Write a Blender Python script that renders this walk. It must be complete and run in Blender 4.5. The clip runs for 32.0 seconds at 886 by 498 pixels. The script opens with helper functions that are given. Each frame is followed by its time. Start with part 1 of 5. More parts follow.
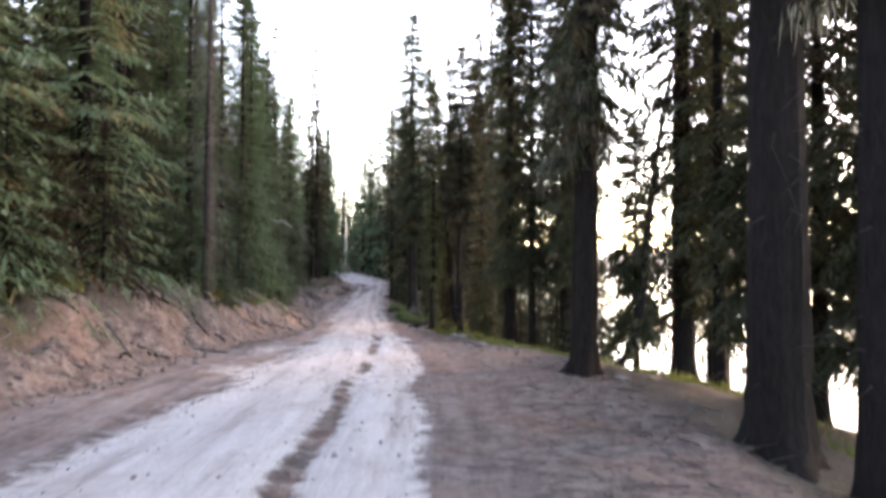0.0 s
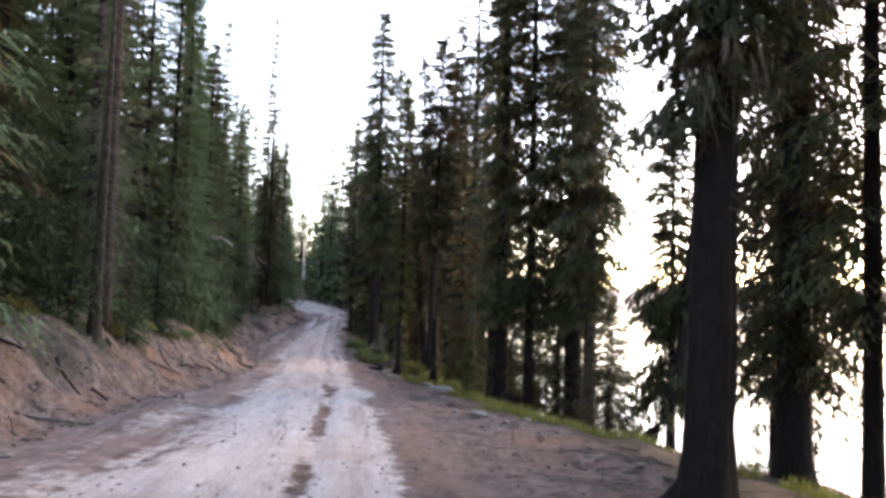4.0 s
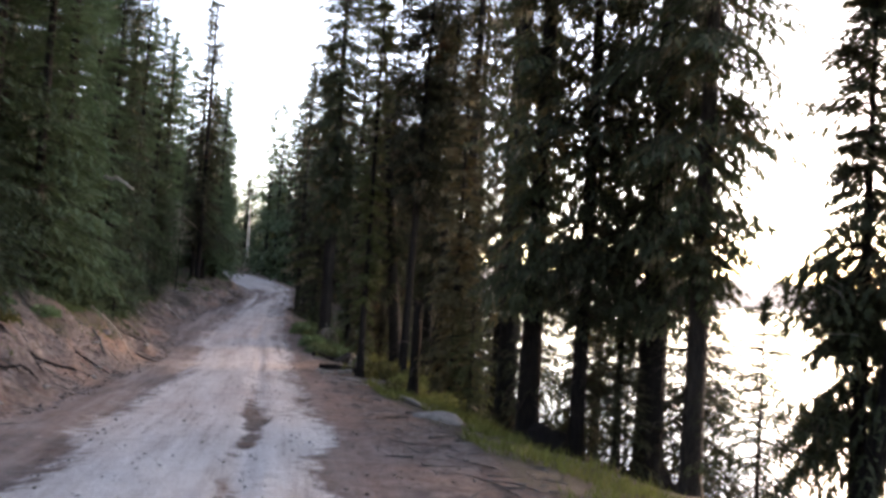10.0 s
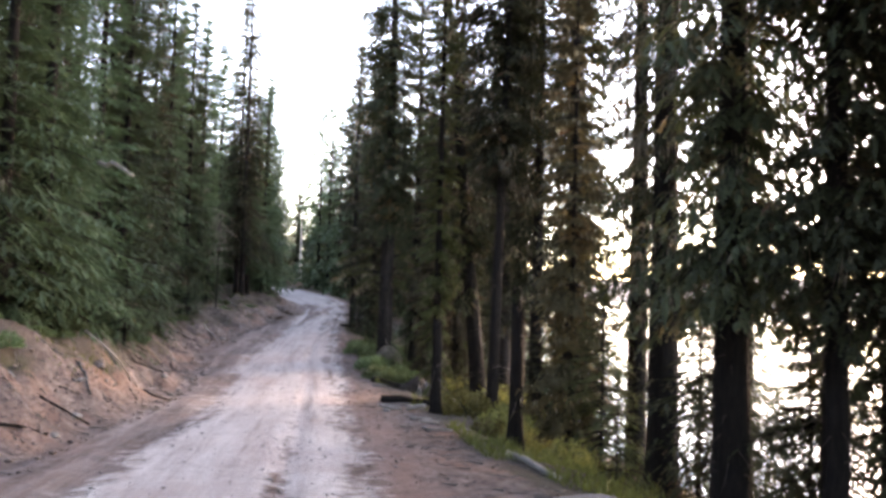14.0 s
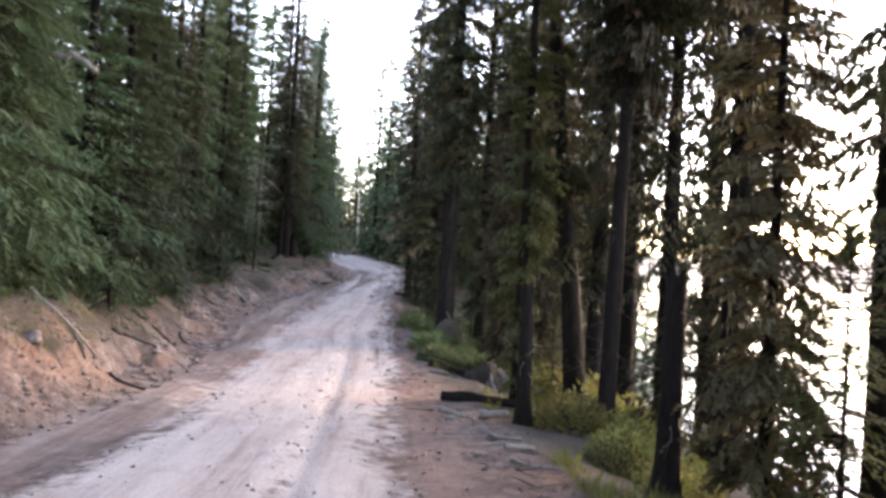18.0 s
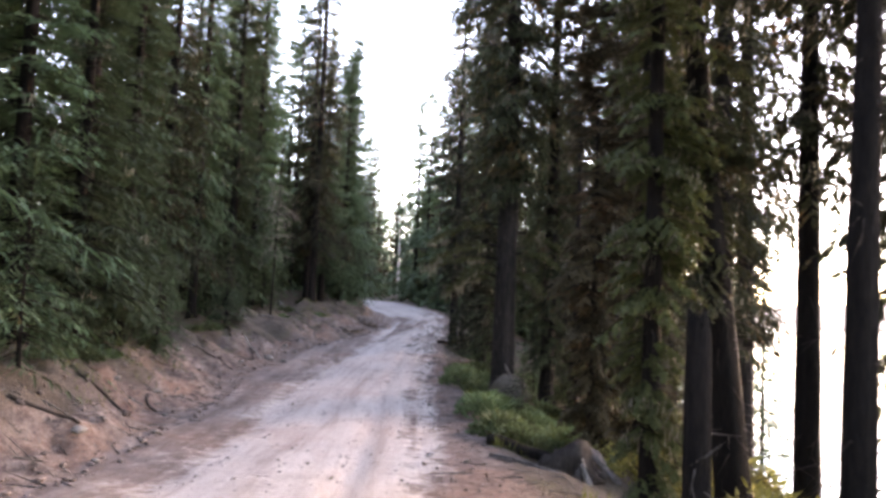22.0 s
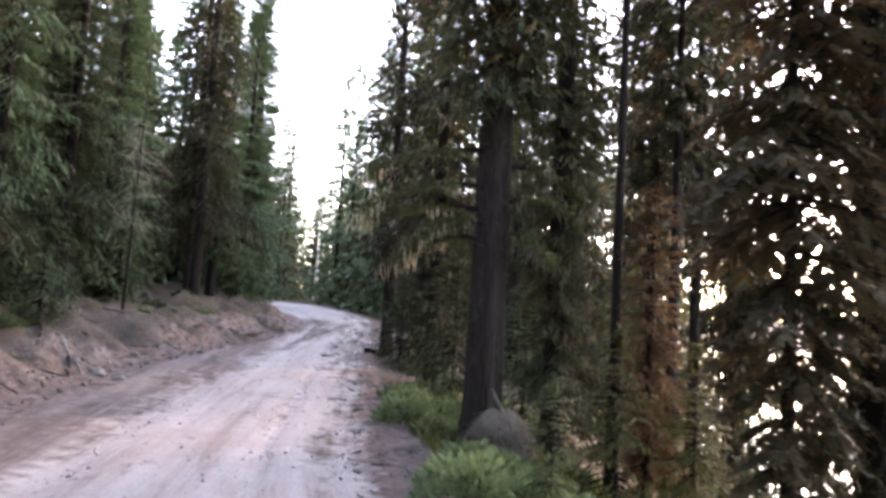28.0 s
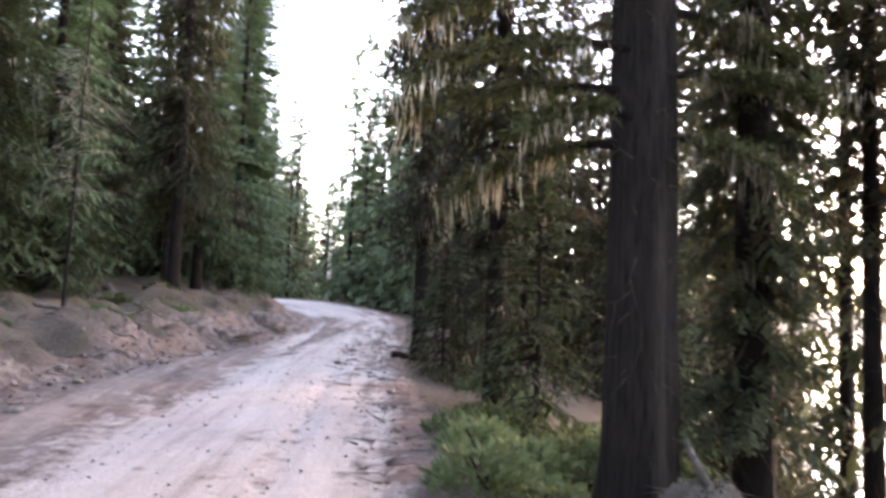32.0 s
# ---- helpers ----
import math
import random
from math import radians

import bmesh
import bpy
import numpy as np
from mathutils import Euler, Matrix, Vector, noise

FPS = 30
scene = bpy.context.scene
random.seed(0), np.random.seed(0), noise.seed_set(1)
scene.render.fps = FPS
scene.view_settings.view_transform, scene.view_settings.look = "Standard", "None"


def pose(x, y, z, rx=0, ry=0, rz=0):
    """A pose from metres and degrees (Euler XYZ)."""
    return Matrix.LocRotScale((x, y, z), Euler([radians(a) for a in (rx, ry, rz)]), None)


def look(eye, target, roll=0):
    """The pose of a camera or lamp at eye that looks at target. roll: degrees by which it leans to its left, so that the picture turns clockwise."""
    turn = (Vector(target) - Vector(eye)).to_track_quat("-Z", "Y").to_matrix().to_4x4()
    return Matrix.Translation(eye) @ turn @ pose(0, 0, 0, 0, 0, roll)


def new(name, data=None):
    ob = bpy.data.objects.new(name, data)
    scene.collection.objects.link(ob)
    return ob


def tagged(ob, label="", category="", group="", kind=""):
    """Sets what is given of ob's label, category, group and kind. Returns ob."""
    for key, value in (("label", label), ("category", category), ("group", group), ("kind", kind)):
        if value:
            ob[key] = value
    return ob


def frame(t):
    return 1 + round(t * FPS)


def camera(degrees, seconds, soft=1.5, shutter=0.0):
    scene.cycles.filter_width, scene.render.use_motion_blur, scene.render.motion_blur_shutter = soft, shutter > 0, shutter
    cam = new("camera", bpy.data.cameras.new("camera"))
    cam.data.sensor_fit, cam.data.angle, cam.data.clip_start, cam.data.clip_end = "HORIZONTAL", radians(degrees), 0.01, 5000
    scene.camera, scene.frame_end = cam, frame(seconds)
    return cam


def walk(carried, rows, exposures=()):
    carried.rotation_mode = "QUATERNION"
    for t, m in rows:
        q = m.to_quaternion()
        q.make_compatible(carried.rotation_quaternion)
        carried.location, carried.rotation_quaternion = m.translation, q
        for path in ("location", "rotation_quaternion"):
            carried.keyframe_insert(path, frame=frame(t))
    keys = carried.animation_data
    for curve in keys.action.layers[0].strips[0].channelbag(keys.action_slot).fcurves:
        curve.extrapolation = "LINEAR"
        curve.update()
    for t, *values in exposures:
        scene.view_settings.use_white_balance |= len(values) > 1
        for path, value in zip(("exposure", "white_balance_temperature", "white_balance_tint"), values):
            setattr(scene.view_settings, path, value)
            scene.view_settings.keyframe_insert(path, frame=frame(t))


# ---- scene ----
cam = camera(58.7, 32.0, soft=3.1, shutter=0.5)
METRES, EYE, TILT, LEAN, TURN = 43.0, 1.6, 1.2, 0.0, 0.0
ROWS = [
    (0.0, 0.0, 0.0, 0.0, 0.0, 0.0, -0.0),
    (0.5, 0.0, 0.0176, 0.0014, -0.27, 3.03, -0.16),
    (1.0, -0.0015, 0.0362, 0.0006, -1.64, 1.27, 0.11),
    (1.5, -0.0016, 0.0528, 0.0003, -1.37, -0.14, 0.51),
    (2.0, -0.003, 0.0693, -0.0008, -1.31, -0.04, 0.38),
    (2.5, -0.0041, 0.0882, -0.0009, -2.42, 2.11, -1.66),
    (4.5, -0.0103, 0.1505, -0.0021, -2.92, 2.25, -1.69),
    (5.0, -0.0109, 0.1683, -0.0026, -2.88, 2.16, -2.01),
    (5.5, -0.0119, 0.1837, -0.0038, -4.07, 1.32, -2.46),
    (6.0, -0.0116, 0.2004, -0.0045, -3.39, 1.4, -2.21),
    (6.5, -0.012, 0.2131, -0.0055, -2.7, 1.25, -2.64),
    (7.0, -0.0118, 0.2314, -0.006, -3.68, 1.18, -2.17),
    (7.5, -0.0128, 0.2448, -0.0068, -4.61, 1.48, -2.32),
    (8.0, -0.0149, 0.2627, -0.008, -4.89, 1.03, -1.66),
    (8.5, -0.0165, 0.2765, -0.0085, -4.04, 1.2, -0.7),
    (9.0, -0.0189, 0.2933, -0.0096, -5.99, 0.41, -1.69),
    (9.5, -0.0195, 0.3098, -0.0095, -6.8, 0.86, -3.79),
    (10.0, -0.0208, 0.3249, -0.0108, -6.54, 1.09, -3.84),
    (10.5, -0.0203, 0.3422, -0.011, -7.73, 0.53, -2.75),
    (11.0, -0.021, 0.3571, -0.0121, -9.79, -0.18, -4.36),
    (11.5, -0.0221, 0.3751, -0.0142, -10.43, 2.03, -4.68),
    (12.0, -0.0236, 0.3917, -0.0156, -6.11, 0.53, -4.13),
    (12.5, -0.0243, 0.4072, -0.0171, -5.83, 0.66, -3.36),
    (13.0, -0.025, 0.4216, -0.0174, -4.66, 1.35, -3.32),
    (13.5, -0.0262, 0.4378, -0.0182, -4.6, 2.16, -2.53),
    (14.0, -0.0268, 0.4533, -0.0193, -2.59, 1.74, -1.69),
    (14.5, -0.0281, 0.4689, -0.0204, -2.68, 1.48, -2.08),
    (16.5, -0.0296, 0.5318, -0.0259, -2.25, -0.02, -2.65),
    (17.0, -0.0294, 0.5435, -0.0275, -1.52, 0.56, -3.45),
    (17.5, -0.0307, 0.5615, -0.028, 2.79, 0.78, -3.69),
    (18.0, -0.032, 0.5761, -0.0294, 1.72, -0.45, -2.99),
    (18.5, -0.0332, 0.5897, -0.0301, 3.02, 1.21, -3.53),
    (19.0, -0.0345, 0.6044, -0.0314, 1.18, 1.31, -2.11),
    (19.5, -0.0347, 0.6205, -0.0322, -0.45, 1.02, -1.73),
    (20.0, -0.0352, 0.6355, -0.0337, -1.79, 1.36, -1.84),
    (20.5, -0.0353, 0.652, -0.0344, -0.68, 3.01, -2.27),
    (21.0, -0.0367, 0.6642, -0.0362, 1.82, 1.24, -3.33),
    (21.5, -0.0387, 0.6809, -0.0377, 1.72, 0.57, -3.07),
    (22.0, -0.0421, 0.6952, -0.0391, 4.81, 3.04, -2.31),
    (22.5, -0.0441, 0.7092, -0.0405, 4.6, 2.12, -3.5),
    (23.0, -0.0449, 0.7232, -0.0411, 5.42, 2.04, -3.05),
    (23.5, -0.0457, 0.7379, -0.0427, 2.46, 0.68, -2.8),
    (24.0, -0.046, 0.7535, -0.0435, 2.09, 0.31, -3.48),
    (24.5, -0.0475, 0.7666, -0.0447, 1.91, 2.01, -4.51),
    (25.0, -0.0493, 0.7827, -0.0454, 2.5, 1.75, -2.74),
    (25.5, -0.0522, 0.7972, -0.0473, 2.94, 1.04, -3.18),
    (27.5, -0.0608, 0.8591, -0.0509, 1.14, 3.29, -2.87),
    (28.0, -0.0626, 0.8741, -0.0518, -0.97, 4.09, -3.3),
    (28.5, -0.0657, 0.8893, -0.0517, 2.14, 5.87, -3.79),
    (29.0, -0.0673, 0.9038, -0.0528, -0.49, 5.12, -3.49),
    (29.5, -0.0688, 0.9201, -0.053, -0.37, 4.57, -2.83),
    (30.0, -0.071, 0.9339, -0.0541, -0.48, 4.6, -2.83),
    (30.5, -0.0727, 0.9504, -0.0552, -1.32, 3.35, -1.84),
    (31.0, -0.0754, 0.9644, -0.0558, -0.67, 3.12, -1.41),
    (31.5, -0.0762, 0.9805, -0.0569, -1.6, 2.71, -1.47),
    (32.0, -0.0772, 0.9929, -0.0572, 0.03, 3.86, -2.05),
]
walk(cam, [(t, pose(0, 0, EYE, TILT, LEAN, TURN) @ pose(METRES * x, METRES * y, METRES * z, 90 + pitch, roll, yaw)) for t, x, y, z, yaw, pitch, roll in ROWS],
     exposures=[(0.0, 3.8, 10900, 28), (2.0, 3.75, 10900, 28), (5.0, 3.35, 10300, 28), (9.0, 3.15, 10500, 27), (11.5, 3.1, 10500, 26), (14.0, 3.85, 10500, 28), (18.0, 4.0, 10500, 28), (21.0, 3.85, 10500, 30), (25.0, 4.68, 11000, 33), (30.0, 4.45, 11100, 32), (32.0, 4.75, 11200, 32)])

# ---- world, sun, light ----
world = bpy.data.worlds.new("world")
scene.world = world
world.use_nodes = True
SUN_AZ, SUN_EL = 48.0, 16.0
wn = world.node_tree.nodes
sky = wn.new("ShaderNodeTexSky")
sky.sky_type, sky.sun_disc = "NISHITA", False
sky.sun_elevation, sky.sun_rotation = radians(SUN_EL), radians(SUN_AZ)
sky.air_density, sky.dust_density, sky.ozone_density = 0.8, 0.3, 2.0
wn["Background"].inputs["Strength"].default_value = 0.15
world.node_tree.links.new(sky.outputs[0], wn["Background"].inputs["Color"])

sun = new("sun", bpy.data.lights.new("sun", "SUN"))
sun.data.energy, sun.data.angle, sun.data.color = 0.58, radians(35), (1.0, 0.91, 0.83)
sa, se = radians(SUN_AZ), radians(SUN_EL)
sun.matrix_world = look((60 * math.sin(sa) * math.cos(se), 60 * math.cos(sa) * math.cos(se), 60 * math.sin(se)), (0, 0, 0))


# ---- materials ----
def material(name):
    m = bpy.data.materials.new(name)
    m.use_nodes = True
    return m, m.node_tree.nodes, m.node_tree.links, m.node_tree.nodes["Principled BSDF"]


def noise_node(n, l, scale, detail=4.0, rough=0.6, coord="Object", stretch=(1, 1, 1)):
    tc = n.new("ShaderNodeTexCoord")
    mp = n.new("ShaderNodeMapping")
    mp.inputs["Scale"].default_value = stretch
    tx = n.new("ShaderNodeTexNoise")
    tx.inputs["Scale"].default_value, tx.inputs["Detail"].default_value, tx.inputs["Roughness"].default_value = scale, detail, rough
    l.new(tc.outputs[coord], mp.inputs["Vector"])
    l.new(mp.outputs["Vector"], tx.inputs["Vector"])
    return tx.outputs["Fac"]


def ramp(n, l, fac, stops):
    r = n.new("ShaderNodeValToRGB")
    while len(r.color_ramp.elements) < len(stops):
        r.color_ramp.elements.new(0.5)
    for e, (p, c) in zip(r.color_ramp.elements, stops):
        e.position, e.color = p, (*c, 1) if len(c) == 3 else c
    l.new(fac, r.inputs["Fac"])
    return r.outputs["Color"]


def mix(n, l, fac, a, b, blend="MIX"):
    m = n.new("ShaderNodeMix")
    m.data_type, m.blend_type = "RGBA", blend
    for sock, v in ((m.inputs[0], fac), (m.inputs[6], a), (m.inputs[7], b)):
        if hasattr(v, "links"):
            l.new(v, sock)
        elif isinstance(v, tuple):
            sock.default_value = (*v, 1)
        else:
            sock.default_value = v
    return m.outputs[2]


def maths(n, l, op, a, b=0.0, clamp=False):
    m = n.new("ShaderNodeMath")
    m.operation, m.use_clamp = op, clamp
    for sock, v in ((m.inputs[0], a), (m.inputs[1], b)):
        if hasattr(v, "links"):
            l.new(v, sock)
        else:
            sock.default_value = v
    return m.outputs[0]


def bump(n, l, bsdf, height, strength, distance):
    b = n.new("ShaderNodeBump")
    b.inputs["Strength"].default_value, b.inputs["Distance"].default_value = strength, distance
    l.new(height, b.inputs["Height"])
    l.new(b.outputs["Normal"], bsdf.inputs["Normal"])


def ground_material():
    m, n, l, p = material("forest_road_ground")

    def attr(name):
        a = n.new("ShaderNodeAttribute")
        a.attribute_name = name
        return a.outputs["Fac"]
    big = noise_node(n, l, 0.7, 5)
    mid = noise_node(n, l, 4.0, 6, 0.7)
    fine = noise_node(n, l, 38.0, 5, 0.75)
    lane = n.new("ShaderNodeCombineXYZ")
    l.new(attr("lane"), lane.inputs[0])
    l.new(maths(n, l, "MULTIPLY", attr("run"), 0.075), lane.inputs[1])
    streak = n.new("ShaderNodeTexNoise")
    streak.inputs["Scale"].default_value, streak.inputs["Detail"].default_value, streak.inputs["Roughness"].default_value = 2.4, 5, 0.72
    l.new(lane.outputs[0], streak.inputs["Vector"])
    along = streak.outputs["Fac"]
    gravel = ramp(n, l, along, [(0.36, (0.28, 0.225, 0.205)), (0.45, (0.60, 0.56, 0.54)), (0.58, (0.84, 0.82, 0.80))])
    gravel = mix(n, l, 0.42, gravel, ramp(n, l, mid, [(0.3, (0.56, 0.52, 0.505)), (0.7, (0.82, 0.80, 0.79))]))
    gravel = mix(n, l, ramp(n, l, fine, [(0.42, (0.35, 0.35, 0.35)), (0.62, (0, 0, 0))]), gravel, (0.22, 0.195, 0.19))
    pink = ramp(n, l, noise_node(n, l, 0.45, 4, 0.6), [(0.54, (0, 0, 0)), (0.72, (0.4, 0.4, 0.4))])
    rosy = n.new("ShaderNodeAttribute")
    rosy.attribute_name = "rosy"
    pink = maths(n, l, "ADD", pink, maths(n, l, "MULTIPLY", rosy.outputs["Fac"], mid), True)
    gravel = mix(n, l, pink, gravel, (0.40, 0.28, 0.245))
    loose = noise_node(n, l, 1.1, 5, 0.65)
    gravel = mix(n, l, ramp(n, l, loose, [(0.56, (0, 0, 0)), (0.72, (0.4, 0.4, 0.4))]), gravel, (0.30, 0.25, 0.235))
    dirt = ramp(n, l, mid, [(0.36, (0.07, 0.052, 0.048)), (0.5, (0.20, 0.152, 0.140)), (0.64, (0.34, 0.275, 0.255))])
    red = ramp(n, l, big, [(0.46, (0, 0, 0)), (0.68, (1, 1, 1))])
    dirt = mix(n, l, maths(n, l, "MULTIPLY", red, 0.75), dirt, (0.30, 0.165, 0.12))
    lump = noise_node(n, l, 7.5, 5, 0.7, stretch=(1, 1, 2.2))
    dirt = mix(n, l, ramp(n, l, lump, [(0.36, (0.9, 0.9, 0.9)), (0.47, (0, 0, 0))]), dirt, (0.06, 0.047, 0.045))
    dirt = mix(n, l, ramp(n, l, lump, [(0.58, (0, 0, 0)), (0.70, (0.45, 0.45, 0.45))]), dirt, (0.42, 0.365, 0.35))
    dirt = mix(n, l, ramp(n, l, fine, [(0.36, (0.75, 0.75, 0.75)), (0.56, (0, 0, 0))]), dirt, (0.085, 0.068, 0.06))
    dirt = mix(n, l, ramp(n, l, noise_node(n, l, 70, 2, 0.5), [(0.64, (0, 0, 0)), (0.70, (0.6, 0.6, 0.6))]), dirt, (0.42, 0.39, 0.375))
    litter = ramp(n, l, fine, [(0.34, (0.035, 0.029, 0.025)), (0.52, (0.10, 0.081, 0.069)), (0.72, (0.21, 0.175, 0.152))])
    moss = ramp(n, l, mid, [(0.35, (0.03, 0.034, 0.014)), (0.7, (0.08, 0.088, 0.032))])
    litter = mix(n, l, ramp(n, l, big, [(0.5, (0, 0, 0)), (0.7, (0.6, 0.6, 0.6))]), litter, moss)
    wheel = ramp(n, l, along, [(0.34, (0.11, 0.085, 0.08)), (0.47, (0.25, 0.20, 0.19)), (0.62, (0.45, 0.40, 0.385))])
    dirt = mix(n, l, maths(n, l, "MULTIPLY", attr("track"), 0.5), dirt, wheel)
    g = attr("gravel")
    edge = maths(n, l, "ADD", g, maths(n, l, "MULTIPLY", maths(n, l, "SUBTRACT", mid, 0.5), 1.1))
    gm = ramp(n, l, edge, [(0.38, (0, 0, 0)), (0.64, (1, 1, 1))])
    e2 = maths(n, l, "ADD", attr("litter"), maths(n, l, "MULTIPLY", maths(n, l, "SUBTRACT", mid, 0.5), 0.9))
    lm = ramp(n, l, e2, [(0.4, (0, 0, 0)), (0.62, (1, 1, 1))])
    dirt = mix(n, l, maths(n, l, "MULTIPLY", attr("clay"), mid), dirt, (0.27, 0.155, 0.125))
    col = mix(n, l, lm, dirt, litter)
    col = mix(n, l, gm, col, gravel)
    l.new(col, p.inputs["Base Color"])
    p.inputs["Roughness"].default_value = 0.95
    p.inputs["Specular IOR Level"].default_value = 0.2
    h = maths(n, l, "ADD", maths(n, l, "MULTIPLY", mid, 0.6), maths(n, l, "MULTIPLY", fine, 0.4))
    bump(n, l, p, h, 1.0, 0.07)
    return m


def bark_material(name, dark, light, tint, high=0.75, stretch=(1.9, 1.9, 0.42)):
    m, n, l, p = material(name)
    fur = noise_node(n, l, 11.0, 6, 0.75, stretch=stretch)
    big = noise_node(n, l, 1.3, 3)
    col = ramp(n, l, fur, [(0.3, dark), (high - 0.2, tuple(0.5 * (a + b) for a, b in zip(dark, light))), (high, light)])
    col = mix(n, l, ramp(n, l, big, [(0.5, (0, 0, 0)), (0.75, (0.6, 0.6, 0.6))]), col, tint)
    l.new(col, p.inputs["Base Color"])
    p.inputs["Roughness"].default_value, p.inputs["Specular IOR Level"].default_value = 0.92, 0.2
    bump(n, l, p, fur, 1.0, 0.09)
    return m


def leaf_material(name, dark, light, dead, dead_at, through_light=0.28):
    m, n, l, p = material(name)
    geo = n.new("ShaderNodeNewGeometry")
    info = n.new("ShaderNodeObjectInfo")
    col = mix(n, l, maths(n, l, "ADD", maths(n, l, "MULTIPLY", geo.outputs["Random Per Island"], 0.4), 0.3), dark, light)
    col = mix(n, l, ramp(n, l, noise_node(n, l, 26, 3, 0.7), [(0.42, (0.3, 0.3, 0.3)), (0.6, (0, 0, 0))]), col, tuple(0.5 * c for c in dark))
    patch = noise_node(n, l, 0.9, 3)
    col = mix(n, l, ramp(n, l, patch, [(dead_at, (0, 0, 0)), (min(dead_at + 0.14, 1), (0.85, 0.85, 0.85))]), col, dead)
    h = n.new("ShaderNodeHueSaturation")
    l.new(col, h.inputs["Color"])
    l.new(maths(n, l, "ADD", maths(n, l, "MULTIPLY", info.outputs["Random"], 0.9), 0.5), h.inputs["Value"])
    l.new(maths(n, l, "ADD", maths(n, l, "MULTIPLY", info.outputs["Random"], 0.04), 0.48), h.inputs["Hue"])
    col = h.outputs["Color"]
    l.new(col, p.inputs["Base Color"])
    p.inputs["Roughness"].default_value, p.inputs["Specular IOR Level"].default_value = 0.7, 0.25
    tr = n.new("ShaderNodeBsdfTranslucent")
    l.new(col, tr.inputs["Color"])
    ms = n.new("ShaderNodeMixShader")
    ms.inputs["Fac"].default_value = through_light
    out = n["Material Output"]
    l.new(p.outputs[0], ms.inputs[1])
    l.new(tr.outputs[0], ms.inputs[2])
    l.new(ms.outputs[0], out.inputs["Surface"])
    return m


def stone_material():
    m, n, l, p = material("grey_stone")
    a, b = noise_node(n, l, 7, 6, 0.7), noise_node(n, l, 60, 4, 0.7)
    col = mix(n, l, 0.4, ramp(n, l, a, [(0.3, (0.10, 0.095, 0.09)), (0.6, (0.23, 0.215, 0.205)), (0.8, (0.36, 0.345, 0.335))]), b, "OVERLAY")
    l.new(col, p.inputs["Base Color"])
    p.inputs["Roughness"].default_value = 0.9
    bump(n, l, p, maths(n, l, "ADD", a, maths(n, l, "MULTIPLY", b, 0.3)), 0.6, 0.03)
    return m


def water_material():
    m, n, l, p = material("lake_water")
    p.inputs["Base Color"].default_value = (0.12, 0.17, 0.2, 1)
    p.inputs["Roughness"].default_value = 0.12
    p.inputs["IOR"].default_value = 1.33
    bump(n, l, p, noise_node(n, l, 1.6, 4, 0.6), 0.35, 0.08)
    return m


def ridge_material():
    m, n, l, p = material("glowing_haze_far_shore")
    # pale blue emission stands in for the haze over the distant shore
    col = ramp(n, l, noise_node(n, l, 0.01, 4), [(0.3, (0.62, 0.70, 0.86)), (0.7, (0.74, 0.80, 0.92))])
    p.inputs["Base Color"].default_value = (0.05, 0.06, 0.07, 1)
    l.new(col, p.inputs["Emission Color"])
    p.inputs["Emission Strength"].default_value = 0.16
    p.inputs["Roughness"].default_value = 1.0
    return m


GROUND = ground_material()
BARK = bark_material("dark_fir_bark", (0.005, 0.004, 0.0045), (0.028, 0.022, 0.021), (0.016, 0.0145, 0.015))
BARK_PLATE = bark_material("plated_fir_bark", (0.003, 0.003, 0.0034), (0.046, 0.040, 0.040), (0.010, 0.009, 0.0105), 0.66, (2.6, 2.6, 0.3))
BARK_GREYISH = bark_material("grey_brown_fir_bark", (0.018, 0.015, 0.014), (0.085, 0.072, 0.066), (0.05, 0.044, 0.042), 0.7)
TWIG = bark_material("dead_twig_bark", (0.022, 0.019, 0.018), (0.12, 0.108, 0.10), (0.08, 0.074, 0.07))
BARK_GREY = bark_material("weathered_grey_wood", (0.06, 0.055, 0.055), (0.30, 0.285, 0.28), (0.20, 0.19, 0.19))
BARK_PALE = bark_material("bleached_wood", (0.22, 0.20, 0.185), (0.55, 0.52, 0.49), (0.42, 0.39, 0.36))
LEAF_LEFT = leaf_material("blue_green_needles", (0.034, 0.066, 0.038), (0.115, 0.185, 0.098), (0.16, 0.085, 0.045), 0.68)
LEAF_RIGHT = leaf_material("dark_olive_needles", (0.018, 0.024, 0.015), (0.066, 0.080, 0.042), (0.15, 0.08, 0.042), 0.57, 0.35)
LEAF_OLIVE = leaf_material("yellowish_needles", (0.030, 0.042, 0.018), (0.105, 0.122, 0.05), (0.19, 0.11, 0.05), 0.64, 0.35)
# greens lightened for the bright light near the start; rusty patches are the needles' own
LEAF_MIXED = leaf_material("brightened_rusty_spruce_needles", (0.06, 0.10, 0.06), (0.18, 0.25, 0.145), (0.25, 0.135, 0.075), 0.54)
LEAF_TAWNY = leaf_material("tawny_fading_needles", (0.032, 0.031, 0.018), (0.118, 0.098, 0.055), (0.17, 0.085, 0.042), 0.55, 0.35)
LEAF_BROWN = leaf_material("rusty_dead_needles", (0.06, 0.032, 0.018), (0.18, 0.10, 0.055), (0.075, 0.075, 0.035), 0.6, 0.35)
LICHEN = leaf_material("pale_hanging_lichen", (0.14, 0.13, 0.105), (0.36, 0.335, 0.265), (0.24, 0.14, 0.07), 0.66, 0.3)
DRY_GRASS = leaf_material("dry_verge_grass", (0.055, 0.07, 0.022), (0.19, 0.21, 0.065), (0.19, 0.14, 0.075), 0.60, 0.4)
GRASS = leaf_material("verge_grass", (0.075, 0.085, 0.025), (0.29, 0.28, 0.10), (0.19, 0.14, 0.065), 0.62, 0.4)
